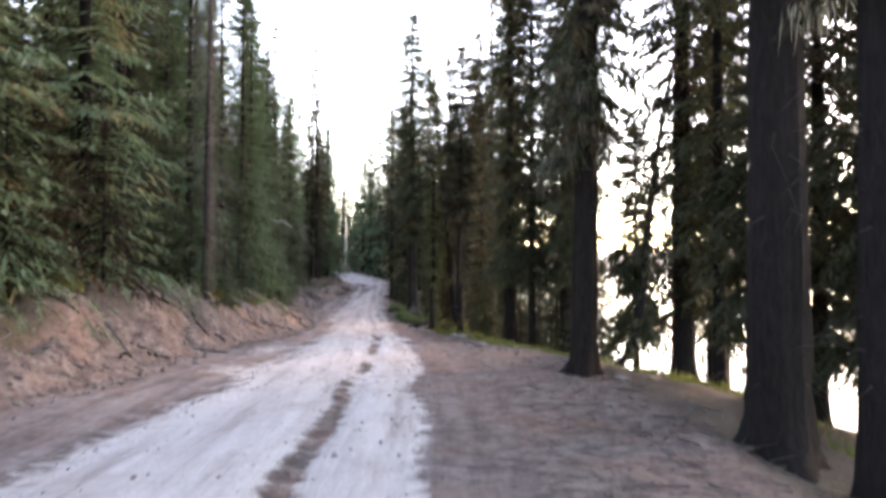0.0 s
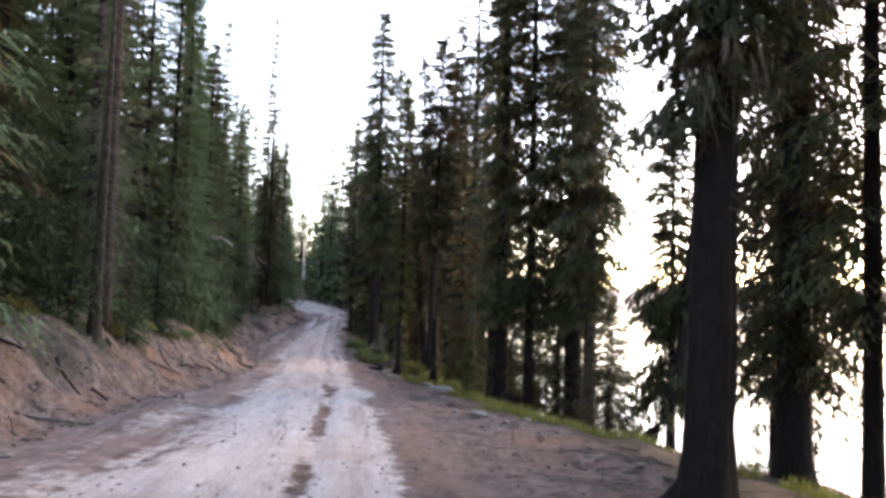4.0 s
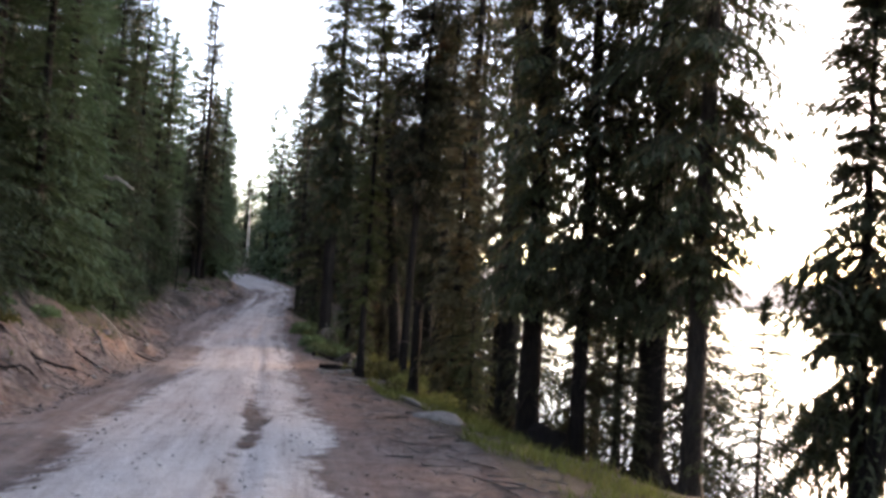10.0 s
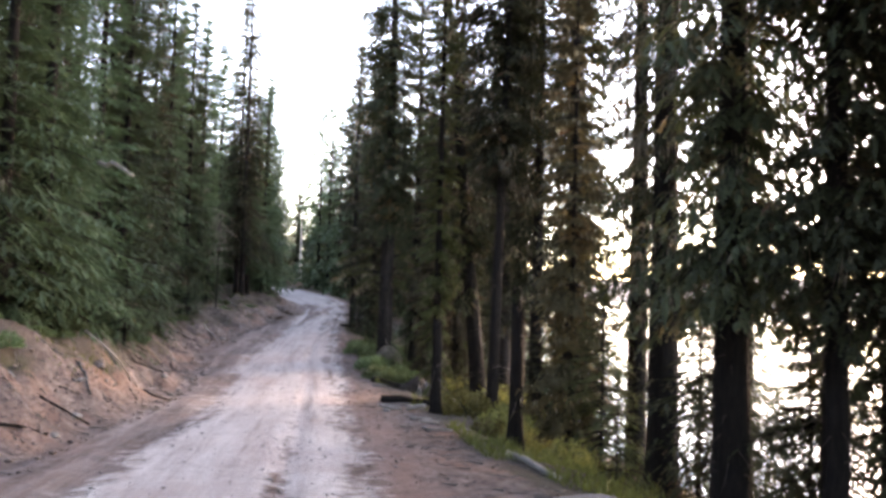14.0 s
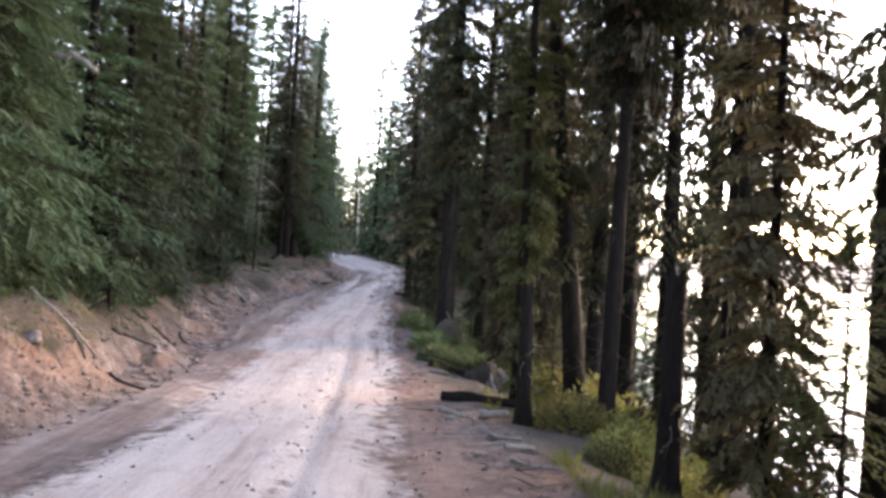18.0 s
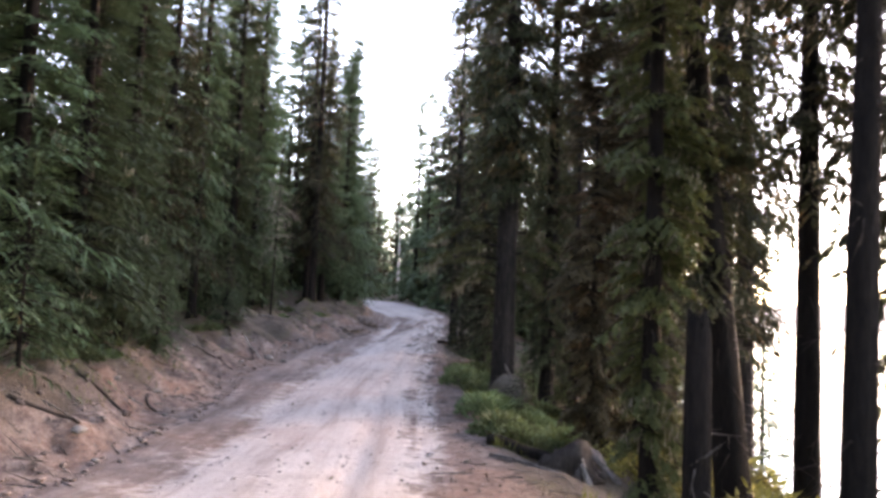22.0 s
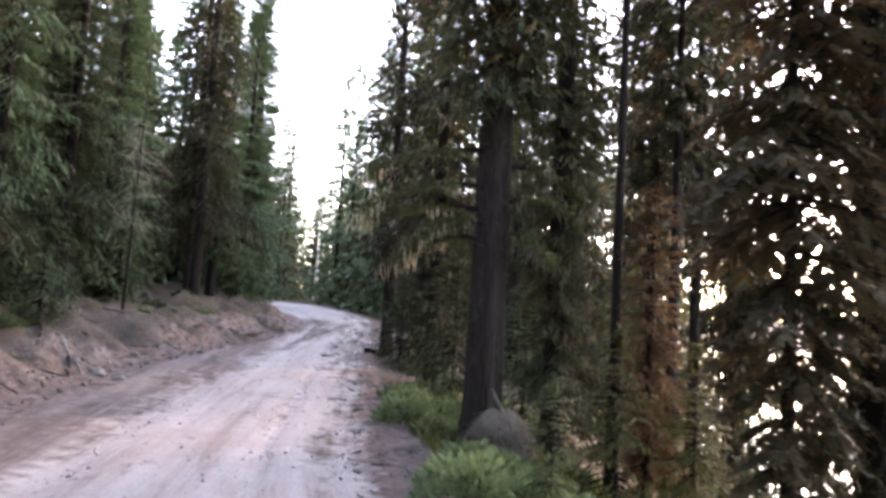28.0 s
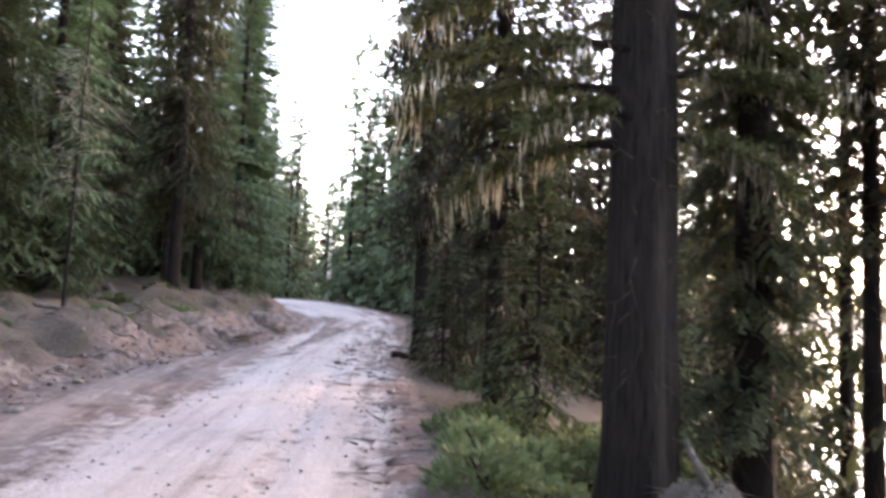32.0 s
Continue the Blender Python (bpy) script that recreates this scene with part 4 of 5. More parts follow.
for y in np.arange(71, 150, 3.1):
    foot, ed = float(table(y, *FOOT)), float(table(y, *EDGE))
    for k in range(3):
        grow_tree(FAR[0] if k or y > 90 else MIDDLE[fr.integers(0, 2)], foot - 1.7 - 2.8 * k - fr.uniform(0, 1.4), y + fr.uniform(-1, 1), fr.uniform(12, 16))
    for k in range(6):
        x = ed + 1.4 + 2.8 * k + fr.uniform(0, 1.4)
        if y < 128 and abs(x + 2.1 + 0.123 * (y - 16)) < 1.5:
            continue
        grow_tree(FAR[k % 2] if y > 80 else MIDDLE[fr.integers(0, 3)], x, y + fr.uniform(-1, 1), fr.uniform(13, 18), 1.0, "dark fir further along the road", "far firs")
# the woods that close the view beyond the bend
for y in np.arange(129, 150, 3.2):
    for x in np.arange(-34, 2, 2.5):
        grow_tree(FAR[fr.integers(0, 2)], x + fr.uniform(-0.8, 0.8), y + fr.uniform(-0.9, 0.9), fr.uniform(10, 16), 1.0)
# the rest of the lakeside belt
for y in np.arange(50.5, 71, 2.6):
    ed = float(table(y, *EDGE))
    for k in range(3 if y > 60 else 1):
        grow_tree(MIDDLE[2], ed + 4.6 + 2.0 * k + fr.uniform(0, 1.2), y + fr.uniform(-0.8, 0.8), fr.uniform(12, 16), 0.8, "dark fir added to fill the lakeside belt", "lakeside firs")
for x, y in ((6.4, 18.8), (8.4, 13.4), (7.6, 9.4), (6.8, 37.5)):
    grow_tree(FULL[4], x, y, fr.uniform(14, 17), 0.9, "dark fir added to fill the lakeside belt", "lakeside firs")
# unseen firs beside and behind the start, added only to close off light
for y in np.arange(-14, 4, 3.4):
    for k in range(2):
        grow_tree(MIDDLE[2], 5.2 + 3.2 * k + fr.uniform(0, 1), y + fr.uniform(-0.8, 0.8), fr.uniform(14, 17), 1.0, "dark fir added to fill the lakeside belt", "lakeside firs")

# two grey half-dead trunks on the bank
for x, y, h, lean in ((-7.15, 24.1, 15, (0.0, 0)), (-6.9, 22.9, 9, (0.01, 0))):
    rg = np.random.default_rng(int(h))
    t = trunk_soup(rg, h, 0.14, lean, 12, 0.5)
    tw = dead_twigs(rg, 0.8, h, 520, 1.0, 0.12)
    plant([("trunk", smooth(t.data("trunk", BARK_GREYISH)), ""), ("twig_tangle", tw.data("twig_tangle", BARK_GREY), "bare grey dead branches")], x, y, "dead spruce with bare grey hanging branches", "dead tree", name="tree_snag")
rg = np.random.default_rng(55)
plant([("trunk", smooth(trunk_soup(rg, 8, 0.035, (0.02, 0), 10, 0.5).data("trunk", BARK)), ""), ("twig_tangle", dead_twigs(rg, 2.4, 5.0, 120, 1.0, 0.05).data("twig_tangle", BARK_PALE), "bare bleached hanging branches")], -10.0, 56.6, "dead spruce with bleached hanging branches", "dead tree", name="tree_snag")
# the bleached trunk at the end of the view
rg = np.random.default_rng(3)
plant([("trunk", smooth(trunk_soup(rg, 9, 0.3, (0, 0), 10, 0.6).data("trunk", BARK_PALE)), "")], -15.6, 126.5, "bleached bare trunk beyond the bend", "dead tree", name="tree_snag")


def build_woods():
    """The far trees, as one mesh with bark and needles."""
    V, T, M, n = [], [], [], 0
    for i, spots in WOODS.items():
        for pn, me, _ in FAR[i]:
            co = np.empty(len(me.vertices) * 3, dtype=np.float32)
            me.vertices.foreach_get("co", co)
            co = co.reshape(-1, 3)
            tri = np.empty(len(me.polygons) * 3, dtype=np.int32)
            me.polygons.foreach_get("vertices", tri)
            tri = tri.reshape(-1, 3)
            for x, y, z, s, w, a in spots:
                c, d = math.cos(a) * w, math.sin(a) * w
                V.append(np.stack([co[:, 0] * c - co[:, 1] * d + x, co[:, 0] * d + co[:, 1] * c + y, co[:, 2] * s + z], 1))
                T.append(tri + n)
                M.append(np.full(len(tri), 0 if pn == "trunk" else 1 + i, dtype=np.int32))
                n += len(co)
    me = mesh_data("far_woods", np.concatenate(V), np.concatenate(T), BARK)
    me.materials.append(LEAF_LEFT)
    me.materials.append(LEAF_RIGHT)
    me.polygons.foreach_set("material_index", np.concatenate(M))
    tagged(new("far_woods", me), "dense dark conifer woods behind the road edge", "woods", kind="stuff")


build_woods()


# ---- stones, logs, stumps ----
def rock_mesh(seed, sx, sy, sz, rough=0.22, mat=None, level=3):
    bm = bmesh.new()
    bmesh.ops.create_icosphere(bm, subdivisions=level, radius=1.0)
    off = Vector((seed * 3.1, seed * 1.7, -seed * 2.3))
    for v in bm.verts:
        p = v.co.copy()
        k = 1 + rough * noise.noise(p * 1.1 + off) * 1.6 + rough * 0.6 * noise.noise(p * 2.7 + off) + rough * 0.25 * noise.noise(p * 7 + off)
        q = p * k
        v.co = Vector((q.x * sx, q.y * sy, max(q.z, -0.45) * sz))
    me = bpy.data.meshes.new("stone")
    bm.to_mesh(me)
    bm.free()
    me.materials.append(mat or STONE)
    return smooth(me)


def stone(x, y, sx, sy, sz, seed, label, name="stone", mat=None, turn=0.0, group="", rough=0.22, lift=0.0):
    ob = new(name, rock_mesh(seed, sx, sy, sz, rough, mat))
    ob.matrix_basis = pose(x, y, at(x, y) + 0.15 * sz + lift, 0, 0, turn)
    return tagged(ob, label, "stone", group)


def dirt_clod_material():
    m, n, l, p = material("dry_earth")
    a = noise_node(n, l, 6, 6, 0.7)
    l.new(ramp(n, l, a, [(0.36, (0.07, 0.055, 0.05)), (0.52, (0.19, 0.148, 0.135)), (0.68, (0.33, 0.27, 0.25))]), p.inputs["Base Color"])
    p.inputs["Roughness"].default_value = 0.97
    bump(n, l, p, a, 0.9, 0.05)
    return m


EARTH = dirt_clod_material()
stone(0.68, 27.05, 0.42, 0.27, 0.14, 1, "flat grey stone on the road shoulder", turn=-25)
stone(0.95, 19.5, 0.16, 0.10, 0.07, 2, "rough pale stone in the verge grass", turn=15)
stone(0.60, 19.9, 0.10, 0.07, 0.05, 12, "small pale stone in the verge grass", turn=70)
stone(2.55, 27.3, 0.40, 0.34, 0.34, 3, "dark rounded boulder at the foot of firs", mat=BARK)
stone(-8.52, 51.85, 0.15, 0.12, 0.11, 4, "small whitish stone at the foot of the bank", mat=STONE)
stone(-7.95, 60.0, 0.42, 0.36, 0.24, 5, "earthy boulder bulging out of the bank", "boulder", EARTH, 20, rough=0.85, lift=-0.16)
stone(-8.0, 63.6, 0.8, 0.45, 0.42, 6, "earthy boulder bulging out of the bank", "boulder", EARTH, -15, rough=0.85, lift=-0.2)
stone(-6.45, 32.6, 0.13, 0.10, 0.08, 8, "pale stone lying on the bank", turn=10)
stone(-7.0, 35.0, 0.13, 0.11, 0.13, 14, "pale earthy stone in the cut bank", mat=EARTH)
ROCKS = [rock_mesh(30 + k, 0.09, 0.07, 0.05, 0.3, STONE, 2) for k in range(4)]
rg = np.random.default_rng(41)
for i in range(60):
    y = rg.uniform(7, 62)
    foot, ed = float(table(y, *FOOT)), float(table(y, *EDGE))
    x = foot - rg.uniform(-0.5, 1.6) if i % 3 else ed - rg.uniform(-0.3, 1.2)
    ob = new("stone", ROCKS[i % 4])
    s = rg.uniform(0.35, 1.2)
    ob.matrix_basis = Matrix.LocRotScale((x, y, at(x, y) + 0.015), Euler((rg.normal() * 0.2, rg.normal() * 0.2, rg.random() * 6)), (s, s, s))
    tagged(ob, "small grey stone in the dirt beside the road", "stone", "roadside stones")


def gravel_bits():
    """Pebbles and clods too small to count."""
    rr = np.random.default_rng(51)
    octa = np.array([(1, 0, 0), (-1, 0, 0), (0, 1, 0), (0, -1, 0), (0, 0, 1), (0, 0, -1)], dtype=float)
    tri = np.array([(0, 2, 4), (2, 1, 4), (1, 3, 4), (3, 0, 4), (2, 0, 5), (1, 2, 5), (3, 1, 5), (0, 3, 5)])
    for name, n, lo, hi, where, mat, label in (
            ("road_pebbles", 4200, 0.006, 0.024, "road", STONE, "loose pebbles scattered over the gravel road"),
            ("dirt_clods", 5000, 0.012, 0.06, "bank", EARTH, "earth clods and grit on the bank"),
            ("shoulder_grit", 4000, 0.006, 0.028, "shoulder", EARTH, "grit and bark bits on the road shoulder"),
            ("bark_chips", 500, 0.006, 0.022, "shoulder", TWIG, "dark bark chips and cone scales on the shoulder")):
        y = rr.uniform(2, 66, n)
        foot, gl, gr, ed = (table(y, *c) for c in (FOOT, GRAV_L, GRAV_R, EDGE))
        u = rr.random(n)
        if where == "road":
            c = rr.choice([0.0, 0.66, 1.0], n)
            x = gl + (gr - gl) * np.where(rr.random(n) < 0.5, u, c + rr.normal(size=n) * 0.05)
        elif where == "bank":
            x = foot + 0.2 - 2.8 * u
        else:
            x = gr + (ed + 0.4 - gr) * u
        s = lo + (hi - lo) * rr.random(n) ** 3
        P = np.stack([x, y, land(x, y) + s * 0.25], 1)
        V = octa[None] * (1 + 0.35 * rr.normal(size=(n, 6, 1)).clip(-1.5, 1.5)) * s[:, None, None] * np.array([1.2, 0.9, 0.65]) + rr.normal(size=(n, 6, 3)) * s[:, None, None] * 0.15
        a = rr.random(n) * 6.28
        c, d = np.cos(a)[:, None], np.sin(a)[:, None]
        V = np.stack([V[..., 0] * c - V[..., 1] * d, V[..., 0] * d + V[..., 1] * c, V[..., 2]], -1) + P[:, None]
        T = (np.arange(n)[:, None, None] * 6 + tri[None]).reshape(-1, 3)
        tagged(new(name, mesh_data(name, V.reshape(-1, 3), T, mat)), label, "gravel", kind="stuff")


gravel_bits()


def log(x0, y0, x1, y1, r, mat, label, seed, name="log", lift=0.6, z0=0.0, z1=0.0, bend=0.0, sides=12):
    rg_ = np.random.default_rng(seed)
    k = 9
    t = np.linspace(0, 1, k)
    X, Y = x0 + (x1 - x0) * t, y0 + (y1 - y0) * t
    X = X + bend * np.sin(t * math.pi) * (y1 - y0 + 0.01)
    Y = Y - bend * np.sin(t * math.pi) * (x1 - x0)
    Z = np.maximum(land(X, Y), at(x0, y0) * (1 - t) + at(x1, y1) * t) + r * lift + z0 * (1 - t) + z1 * t
    R = r * (1 - 0.35 * t) * (1 + 0.08 * rg_.normal(size=k))
    soup = Soup()
    soup.add(*tube(np.stack([X, Y, Z], 1), R, sides, 0.05, rg_))
    me = smooth(soup.data(name, mat))
    ob = new(name, me)
    return tagged(ob, label, "log" if r > 0.04 else "branch")


log(0.30, 30.6, 0.72, 28.9, 0.055, BARK_PALE, "bleached pale log along the verge", 1)
log(-0.80, 32.9, -0.35, 32.4, 0.025, BARK_PALE, "short bleached branch on the shoulder", 2, "branch", bend=0.15)
log(-0.98, 34.2, -0.62, 34.0, 0.03, BARK_PALE, "short bleached branch on the shoulder", 3, "branch", bend=0.2)
log(-1.65, 37.2, -0.35, 37.4, 0.10, BARK, "dark fallen log beside the snag", 4)
log(-1.62, 35.6, -1.2, 35.3, 0.05, BARK_PALE, "bleached broken root beside the road", 5, "branch", bend=0.2, z0=0.08, z1=0.03)
log(-1.05, 35.5, -0.72, 35.3, 0.065, BARK_PALE, "bleached broken root beside the road", 6, "branch", z0=0.03, z1=0.10)
log(-0.86, 33.3, -0.52, 33.45, 0.035, BARK_PALE, "bleached broken root beside the road", 7, "branch", z0=0.05)
log(-2.05, 42.1, -0.85, 41.7, 0.11, BARK, "mossy dark log lying towards the stump", 8)
log(-2.0, 40.9, -0.9, 40.75, 0.03, BARK_GREY, "grey branch on the ground by the stump", 9, "branch", bend=0.1)
log(-11.3, 60.9, -9.6, 59.3, 0.08, BARK_GREY, "grey fallen trunk on top of the bank", 10)
log(-9.6, 52.6, -8.65, 51.55, 0.026, BARK_PALE, "pale broken pole lying on the bank", 11)
log(-10.2, 56.0, -9.2, 57.2, 0.04, BARK_GREY, "grey fallen pole under the spruces", 12)
log(-7.85, 36.4, -7.1, 37.0, 0.026, BARK_PALE, "bare pale stick curving down the bank", 13, "branch", z0=0.1, bend=0.45)
log(-7.1, 34.3, -6.6, 33.6, 0.03, BARK_GREY, "grey root sticking out of the bank", 14, "branch")
log(-6.9, 27.4, -6.4, 25.9, 0.05, BARK_GREY, "weathered root lying in the cut bank", 15, "branch")
log(-4.25, 57.75, -3.75, 57.6, 0.08, BARK, "dark rotten stump end at the road edge", 16)
log(-7.4, 27.0, -5.95, 30.5, 0.035, BARK, "dark root hanging out of the bank", 17, "branch")
log(-10.6, 56.8, -8.9, 57.2, 0.045, BARK_GREY, "grey fallen pole under the spruces", 18)


def twig_litter():
    rr = np.random.default_rng(61)
    n = 3600
    y = rr.uniform(4, 66, n)
    foot, gr, ed = (table(y, *c) for c in (FOOT, GRAV_R, EDGE))
    side = rr.random(n) < 0.6
    x = np.where(side, foot - 2.6 * rr.random(n) + 0.2, ed - 1.0 + 1.8 * rr.random(n))
    a = rr.random(n) * 6.28
    L = 0.10 + 0.5 * rr.random(n) ** 2.5
    x1, y1 = x + np.cos(a) * L, y + np.sin(a) * L
    P = np.stack([x, y, land(x, y) + 0.012], 1)
    Q = np.stack([x1, y1, land(x1, y1) + 0.012 + 0.05 * rr.random(n)], 1)
    soup = Soup()
    soup.add(*thorns(P, unit(Q - P), np.linalg.norm(Q - P, axis=1), 0.005 + 0.013 * rr.random(n) ** 2))
    n = 300
    y = np.where(rr.random(n) < 0.6, rr.uniform(4, 16, n), rr.uniform(38, 43, n))
    x = table(y, *EDGE) - np.where(y > 30, 0.2, 1.0) + 1.5 * rr.random(n)
    a, L = rr.random(n) * 6.28, 0.12 + 0.45 * rr.random(n) ** 2
    P = np.stack([x, y, land(x, y) + 0.015], 1)
    D = unit(np.stack([np.cos(a), np.sin(a), 0.15 * rr.random(n)], 1))
    soup.add(*thorns(P, D, L, 0.005 + 0.010 * rr.random(n) ** 2))
    tagged(new("fallen_twigs", soup.data("fallen_twigs", BARK_GREY)), "dead grey twigs strewn on bank and verge", "twigs", kind="stuff")


twig_litter()


def bank_roots():
    """Bared roots and sticks lying down the cut bank."""
    rr = np.random.default_rng(63)
    mats = (BARK_GREYISH, BARK_GREY, BARK)
    for k in range(64):
        y = rr.uniform(11, 58)
        x = float(table(y, *FOOT)) - rr.uniform(0.5, 2.3)
        L = rr.uniform(0.35, 1.1)
        dx, dy = L * rr.uniform(0.2, 0.9), L * rr.uniform(-0.9, 0.9)
        log(x, y, x + dx, y + dy, rr.uniform(0.012, 0.032), mats[k % 3], ("grey dead stick lying down the bank" if k % 3 == 1 else "dark bared root in the dirt bank"), 300 + k, "bank_root", bend=rr.uniform(-0.3, 0.3), sides=6)


bank_roots()


def root_stump(x, y):
    """A torn, half-buried stump: dark core, weathered slabs and a few roots."""
    top = new("stump")
    top.matrix_basis = pose(x, y, at(x, y) - 0.06, 0, 0, 20)
    tagged(top, "torn weathered stump with pale splayed slabs", "stump")
    part("stump_body", rock_mesh(71, 0.42, 0.36, 0.36, 0.5, BARK_GREYISH), top, "dark rotten core")
    rr = np.random.default_rng(72)
    for a, L, z, w, pale in ((2.6, 0.62, 0.50, 0.10, 1), (3.3, 0.75, 0.42, 0.12, 1), (4.1, 0.55, 0.46, 0.09, 0), (4.8, 0.70, 0.48, 0.11, 1), (5.5, 0.80, 0.40, 0.10, 0), (6.2, 0.60, 0.45, 0.08, 1), (0.8, 0.5, 0.42, 0.09, 0), (1.7, 0.55, 0.38, 0.08, 0),
            (2.95, 0.5, 0.34, 0.08, 0), (3.7, 0.62, 0.50, 0.07, 1), (4.45, 0.6, 0.36, 0.08, 0), (5.15, 0.55, 0.52, 0.07, 1), (5.85, 0.66, 0.34, 0.08, 0)):
        t = np.linspace(0, 1, 7)
        bow, L = 0.05 * rr.normal(), 0.72 * L
        P = np.stack([np.cos(a) * (0.04 + L * t) - np.sin(a) * bow * np.sin(t * 3), np.sin(a) * (0.04 + L * t) + np.cos(a) * bow * np.sin(t * 3), z + 0.05 * rr.normal() - (z + 0.04) * t ** (0.95 + 0.3 * rr.random()) + 0.012 * np.sin(t * 7 + a)], 1) + rr.normal(size=(7, 3)) * 0.012
        sl = Soup()
        V, T = tube(P, 0.75 * w * (1 - 0.6 * t) * (1 + 0.25 * rr.normal(size=7)), 6, 0.3, rr)
        sl.add(V, T)
        part("root_slab", sl.data("root_slab", BARK_PALE if pale else BARK_GREY), top)


root_stump(-0.8, 41.2)


def burl(x, y):
    """The grey fibrous mound at the foot of the great fir."""
    top = new("root_mound")
    top.matrix_basis = pose(x, y, at(x, y), 0, 0, 0)
    tagged(top, "grey fibrous root mound at the fir's foot", "stump")
    part("mound", rock_mesh(81, 0.42, 0.38, 0.56, 0.3, BARK_GREYISH), top)
    rr = np.random.default_rng(82)
    n = 1500
    a, h = rr.random(n) * 6.28, rr.random(n) ** 0.7
    P = np.stack([0.42 * np.cos(a) * np.sqrt(1 - h * h * 0.9), 0.37 * np.sin(a) * np.sqrt(1 - h * h * 0.9), 0.64 * h], 1)
    D = unit(np.stack([np.cos(a) * 0.7, np.sin(a) * 0.7, -np.ones(n)], 1) + rr.normal(size=(n, 3)) * 0.4)
    s = Soup()
    s.add(*thorns(P + D * -0.05, D, 0.14 + 0.26 * rr.random(n), np.full(n, 0.007)))
    tagged(part("fibre_mat", s.data("fibre_mat", BARK_PALE), top, "pale hanging fibres"), kind="stuff")
    t = np.linspace(0, 1, 6)
    s = Soup()
    s.add(*tube(np.stack([-0.12 + 0.2 * t, -0.05 * t, 0.92 - 0.40 * t], 1), 0.015 + 0.03 * t, 7, 0.05, rr))
    part("root", smooth(s.data("root", BARK_GREY)), top)


burl(-1.74, 47.5)

# the broken pale limb that sticks out of a bank spruce
log(-7.9, 36.8, -6.95, 36.2, 0.05, BARK_PALE, "broken pale limb sticking out of a spruce", 19, "branch", z0=3.75, z1=4.3)

# ---- shrubs and grass ----


def bush_mesh(seed, r, h, n, leaf, mat):
    rr = np.random.default_rng(seed)
    np.random.seed(seed)
    a, u = rr.random(n) * 6.28, rr.random(n) ** 0.5
    P = np.stack([np.cos(a) * r * u, np.sin(a) * r * u, h * (0.15 + 0.85 * rr.random(n)) * (1 - 0.6 * u * u)], 1)
    D = unit(np.stack([np.cos(a) * 0.8, np.sin(a) * 0.8, 0.7 * np.ones(n)], 1) + rr.normal(size=(n, 3)) * 0.5)
    s = Soup()
    s.add(*blades(P, D, leaf * (0.6 + 0.8 * rr.random(n)), leaf * 0.45 * (0.7 + 0.6 * rr.random(n))))
    m = 26
    b = rr.random(m) * 6.28
    st = Soup()
    st.add(*thorns(np.zeros((m, 3)), unit(np.stack([np.cos(b), np.sin(b), 1.2 + rr.random(m)], 1)), h * (0.8 + 0.4 * rr.random(m)), np.full(m, 0.008)))
    return [("foliage", s.data("foliage", mat), ""), ("stem", smooth(st.data("stem", BARK)), "")]


BUSH = [bush_mesh(91, 0.42, 0.42, 560, 0.115, SHRUB), bush_mesh(92, 0.36, 0.34, 480, 0.10, SHRUB), bush_mesh(93, 0.40, 0.5, 560, 0.085, GRASS)]


def bush(x, y, s, k, label, i):
    top = new("shrub")
    top.matrix_basis = Matrix.LocRotScale((x, y, at(x, y) - 0.04), Euler((0, 0, i * 2.1)), (s, s, s * 0.9))
    tagged(top, label, "shrub", "roadside shrubs")
    for pn, me, lab in BUSH[k]:
        ob = part(pn, me, top)
        tagged(ob, kind="stuff")


i = 0
rg = np.random.default_rng(95)
for y0, y1, step, off, spread, k, label in (
        (42.2, 47.2, 0.42, 0.25, 0.7, 0, "bright green low shrub at the road edge"),
        (43.0, 53.0, 0.75, 0.9, 0.8, 1, "green low shrub under the firs"), (33.2, 38.5, 0.5, 1.4, 1.1, 2, "yellow-green shrub at the verge"),
        (48.6, 52.0, 0.5, 0.2, 0.5, 1, "green low shrub under the firs")):
    for y in np.arange(y0, y1, step):
        i += 1
        bush(float(table(y, *EDGE)) + off + rg.uniform(-0.3, spread), y + rg.uniform(-0.2, 0.2), rg.uniform(0.7, 1.25), k, label, i)
for x, y, s in ((0.15, 35.3, 1.3), (0.5, 35.9, 1.5), (0.9, 35.2, 1.3), (0.1, 36.5, 1.3), (1.3, 36.0, 1.4), (0.45, 33.9, 1.1), (0.85, 38.2, 1.6), (1.5, 38.6, 1.7), (0.9, 40.6, 1.7), (1.5, 42.0, 1.9), (1.1, 43.6, 1.8), (0.75, 41.6, 1.6), (1.9, 43.0, 2.0), (0.9, 33.2, 1.0), (1.2, 34.2, 1.2), (1.5, 31.6, 1.0), (1.2, 30.8, 0.9), (-0.2, 42.0, 1.0), (0.15, 41.5, 1.2), (0.35, 42.3, 1.6), (0.3, 40.8, 0.9)):
    i += 1
    bush(x, y, s, 2, "tall yellow-green shrub between the firs", i)
for x, y, s in ((-2.0, 51.3, 1.3), (-1.6, 52.4, 1.5), (-1.2, 53.4, 1.4), (-2.2, 54.2, 1.3), (-0.7, 52.0, 1.5), (-2.6, 55.2, 1.3), (-1.7, 50.4, 1.2)):
    i += 1
    bush(x, y, s, 1, "green low shrub under the firs", i)
for y in np.arange(9, 62, 0.95):
    i += 1
    bush(float(table(y, *FOOT)) - rg.uniform(1.7, 3.0), y + rg.uniform(-0.4, 0.4), rg.uniform(0.5, 1.0), (2 if y < 30 else 1), "low dusty green shrub on top of the bank", i)


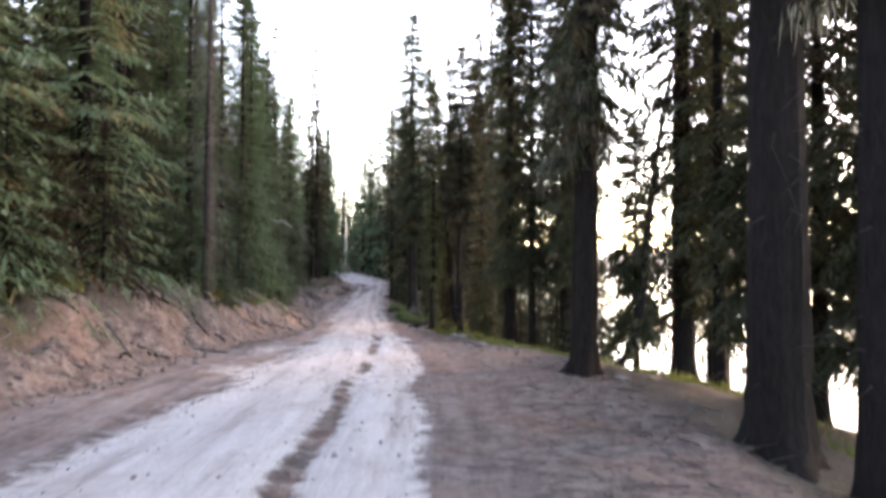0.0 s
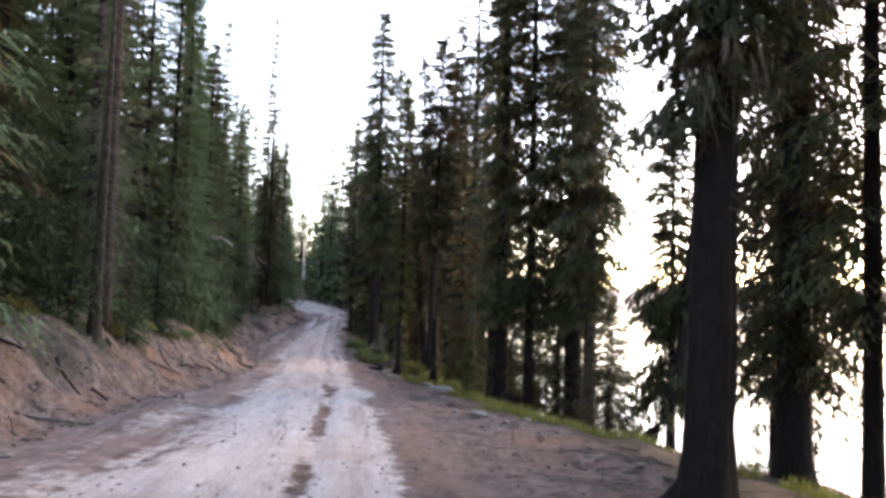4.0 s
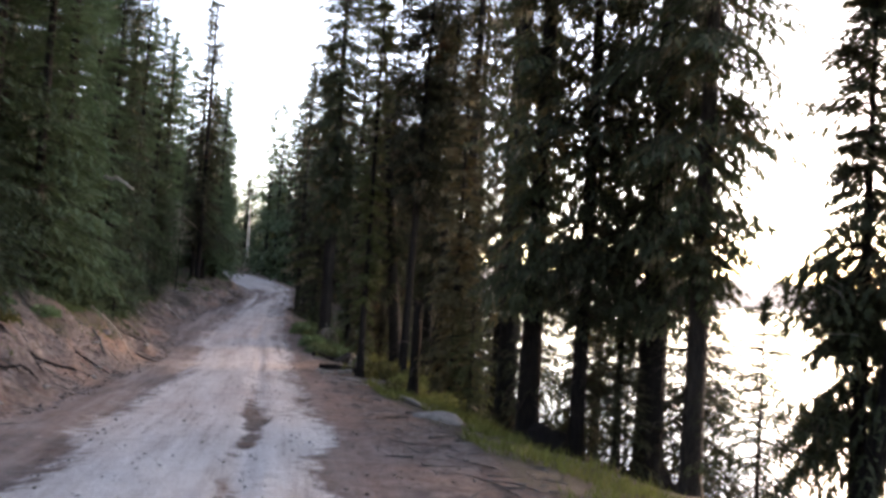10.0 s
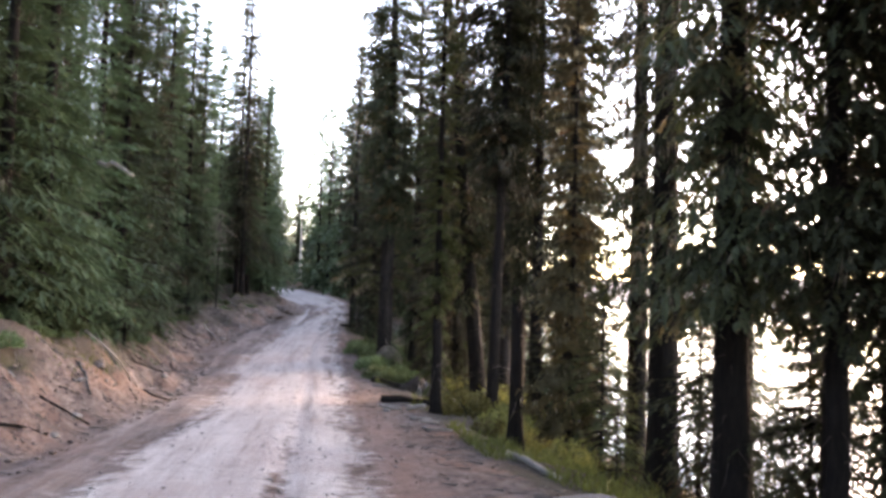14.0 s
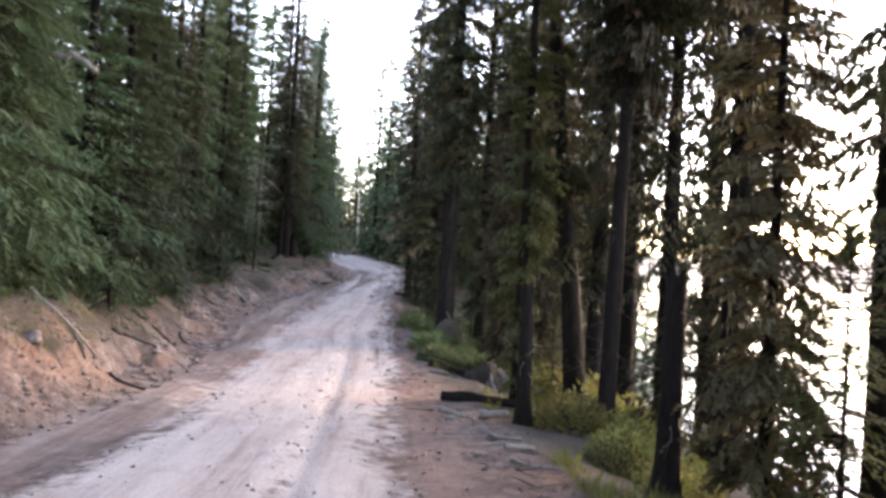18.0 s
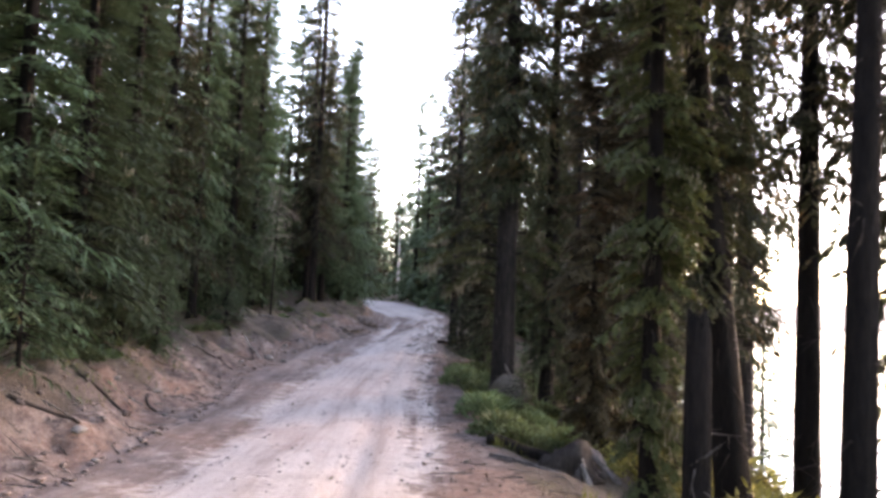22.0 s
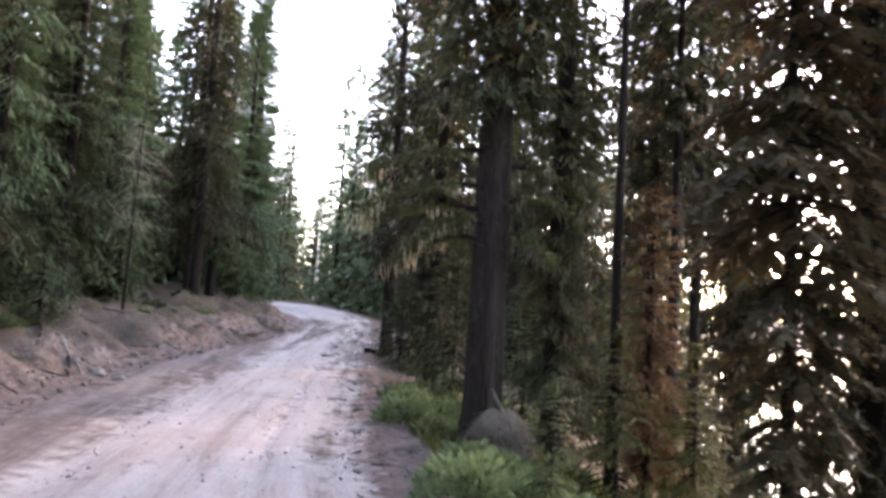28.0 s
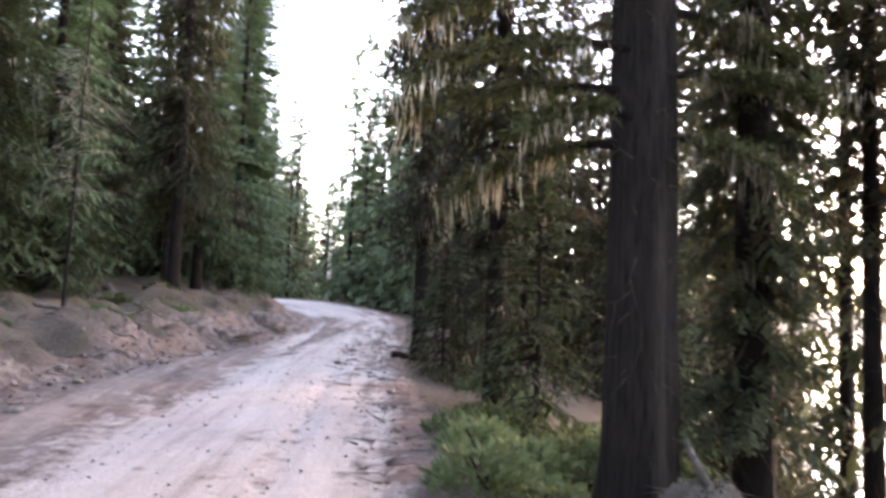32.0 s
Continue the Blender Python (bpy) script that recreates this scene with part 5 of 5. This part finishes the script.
def verge_grass():
    rr = np.random.default_rng(97)
    np.random.seed(97)
    n = 60000
    y = rr.uniform(7, 50, n)
    ed = table(y, *EDGE)
    u = rr.random(n)
    x = ed - 0.05 + 2.6 * u ** 1.3
    keep = (fbm(x, y, 1.4, 3, 20) > 0.15 + 1.2 * (y < 18.5) * (x < ed + 1.7)) & ((x > ed + 0.35) | (rr.random(n) < 0.5))
    x, y = x[keep], y[keep]
    n = len(x)
    P = np.stack([x, y, land(x, y) - 0.01], 1)
    D = unit(np.stack([rr.normal(size=n) * 0.45, rr.normal(size=n) * 0.45, np.ones(n)], 1))
    s = Soup()
    s.add(*blades(P, D, 0.07 + 0.21 * rr.random(n) ** 1.5, 0.008 + 0.014 * rr.random(n)))
    tagged(new("verge_grass", s.data("verge_grass", DRY_GRASS)), "yellow-green grass along the lakeside verge", "grass", kind="stuff")


verge_grass()


def bank_grass():
    rr = np.random.default_rng(98)
    np.random.seed(98)
    n = 16000
    y = rr.uniform(7, 66, n)
    x = table(y, *FOOT) - 0.9 - 2.6 * rr.random(n)
    keep = fbm(x, y, 1.2, 3, 22) > 0.2
    x, y = x[keep], y[keep]
    n = len(x)
    P = np.stack([x, y, land(x, y) - 0.01], 1)
    D = unit(np.stack([rr.normal(size=n) * 0.6, rr.normal(size=n) * 0.6, np.ones(n)], 1))
    sp = Soup()
    sp.add(*blades(P, D, 0.05 + 0.16 * rr.random(n) ** 1.5, 0.006 + 0.012 * rr.random(n)))
    tagged(new("bank_grass", sp.data("bank_grass", DRY_GRASS)), "thin dry grass and weeds on the bank top", "grass", kind="stuff")


bank_grass()


# ---- lichen-hung limbs of the great fir by the road ----
def lichen_limbs(x, y, specs, name, label):
    top = new(name)
    top.matrix_basis = pose(x, y, at(x, y), 0, 0, 0)
    tagged(top, label, "branch")
    rr = np.random.default_rng(131)
    np.random.seed(131)
    spots = []
    leaf = Soup()
    for az, z, L, drop in specs:
        t = np.linspace(0, 1, 9)
        a = math.radians(az)
        P = np.stack([np.cos(a) * (0.1 + L * t), np.sin(a) * (0.1 + L * t) + 0.1 * np.sin(t * 4), z + 0.12 * np.sin(t * 3) - drop * t ** 1.6], 1)
        s = Soup()
        s.add(*tube(P, 0.035 * (1 - 0.8 * t), 6, 0.06, rr))
        part("limb", smooth(s.data("limb", BARK)), top)
        n = 130
        k = rr.uniform(0.2, 1, n)
        Q = np.stack([np.interp(k, t, P[:, i]) for i in range(3)], 1)
        side = rr.choice([-1.0, 1.0], n) * rr.uniform(0.5, 1.1, n)
        D = unit(np.stack([np.cos(a) * 0.7 - np.sin(a) * side, np.sin(a) * 0.7 + np.cos(a) * side, rr.normal(size=n) * 0.2 - 0.25], 1))
        ext = 0.12 + 0.32 * rr.random(n) * (1.1 - k)
        for step in range(9):
            base = Q + D * (ext * rr.random(n))[:, None]
            leaf.add(*blades(base, unit(D + rr.normal(size=(n, 3)) * 0.7 - [0, 0, 0.3]), 0.05 + 0.09 * rr.random(n), np.full(n, 0.02)))
        spots.append(Q + D * (0.3 * rr.random(n))[:, None])
    tagged(part("needles", leaf.data("needles", LEAF_OLIVE), top, "olive needles"), kind="stuff")
    ls = lichen_soup(rr, np.concatenate(spots), 38, 0.45, 99)
    tagged(part("lichen", ls.data("lichen", LICHEN), top, "long pale hanging lichen"), kind="stuff")


lichen_limbs(-1.95, 48.3, [(178, 3.3, 1.65, 0.25), (200, 3.6, 1.6, 0.45), (165, 2.9, 1.2, 0.35), (215, 3.1, 1.0, 0.3), (185, 4.1, 1.5, 0.4)], "lichen_limbs", "drooping limbs hung with long pale lichen")
lichen_limbs(-1.85, 48.35, [(-15, 3.4, 1.0, 0.3), (10, 3.9, 1.2, 0.5), (-40, 2.9, 0.8, 0.4)], "lichen_limbs", "drooping limbs hung with long pale lichen")
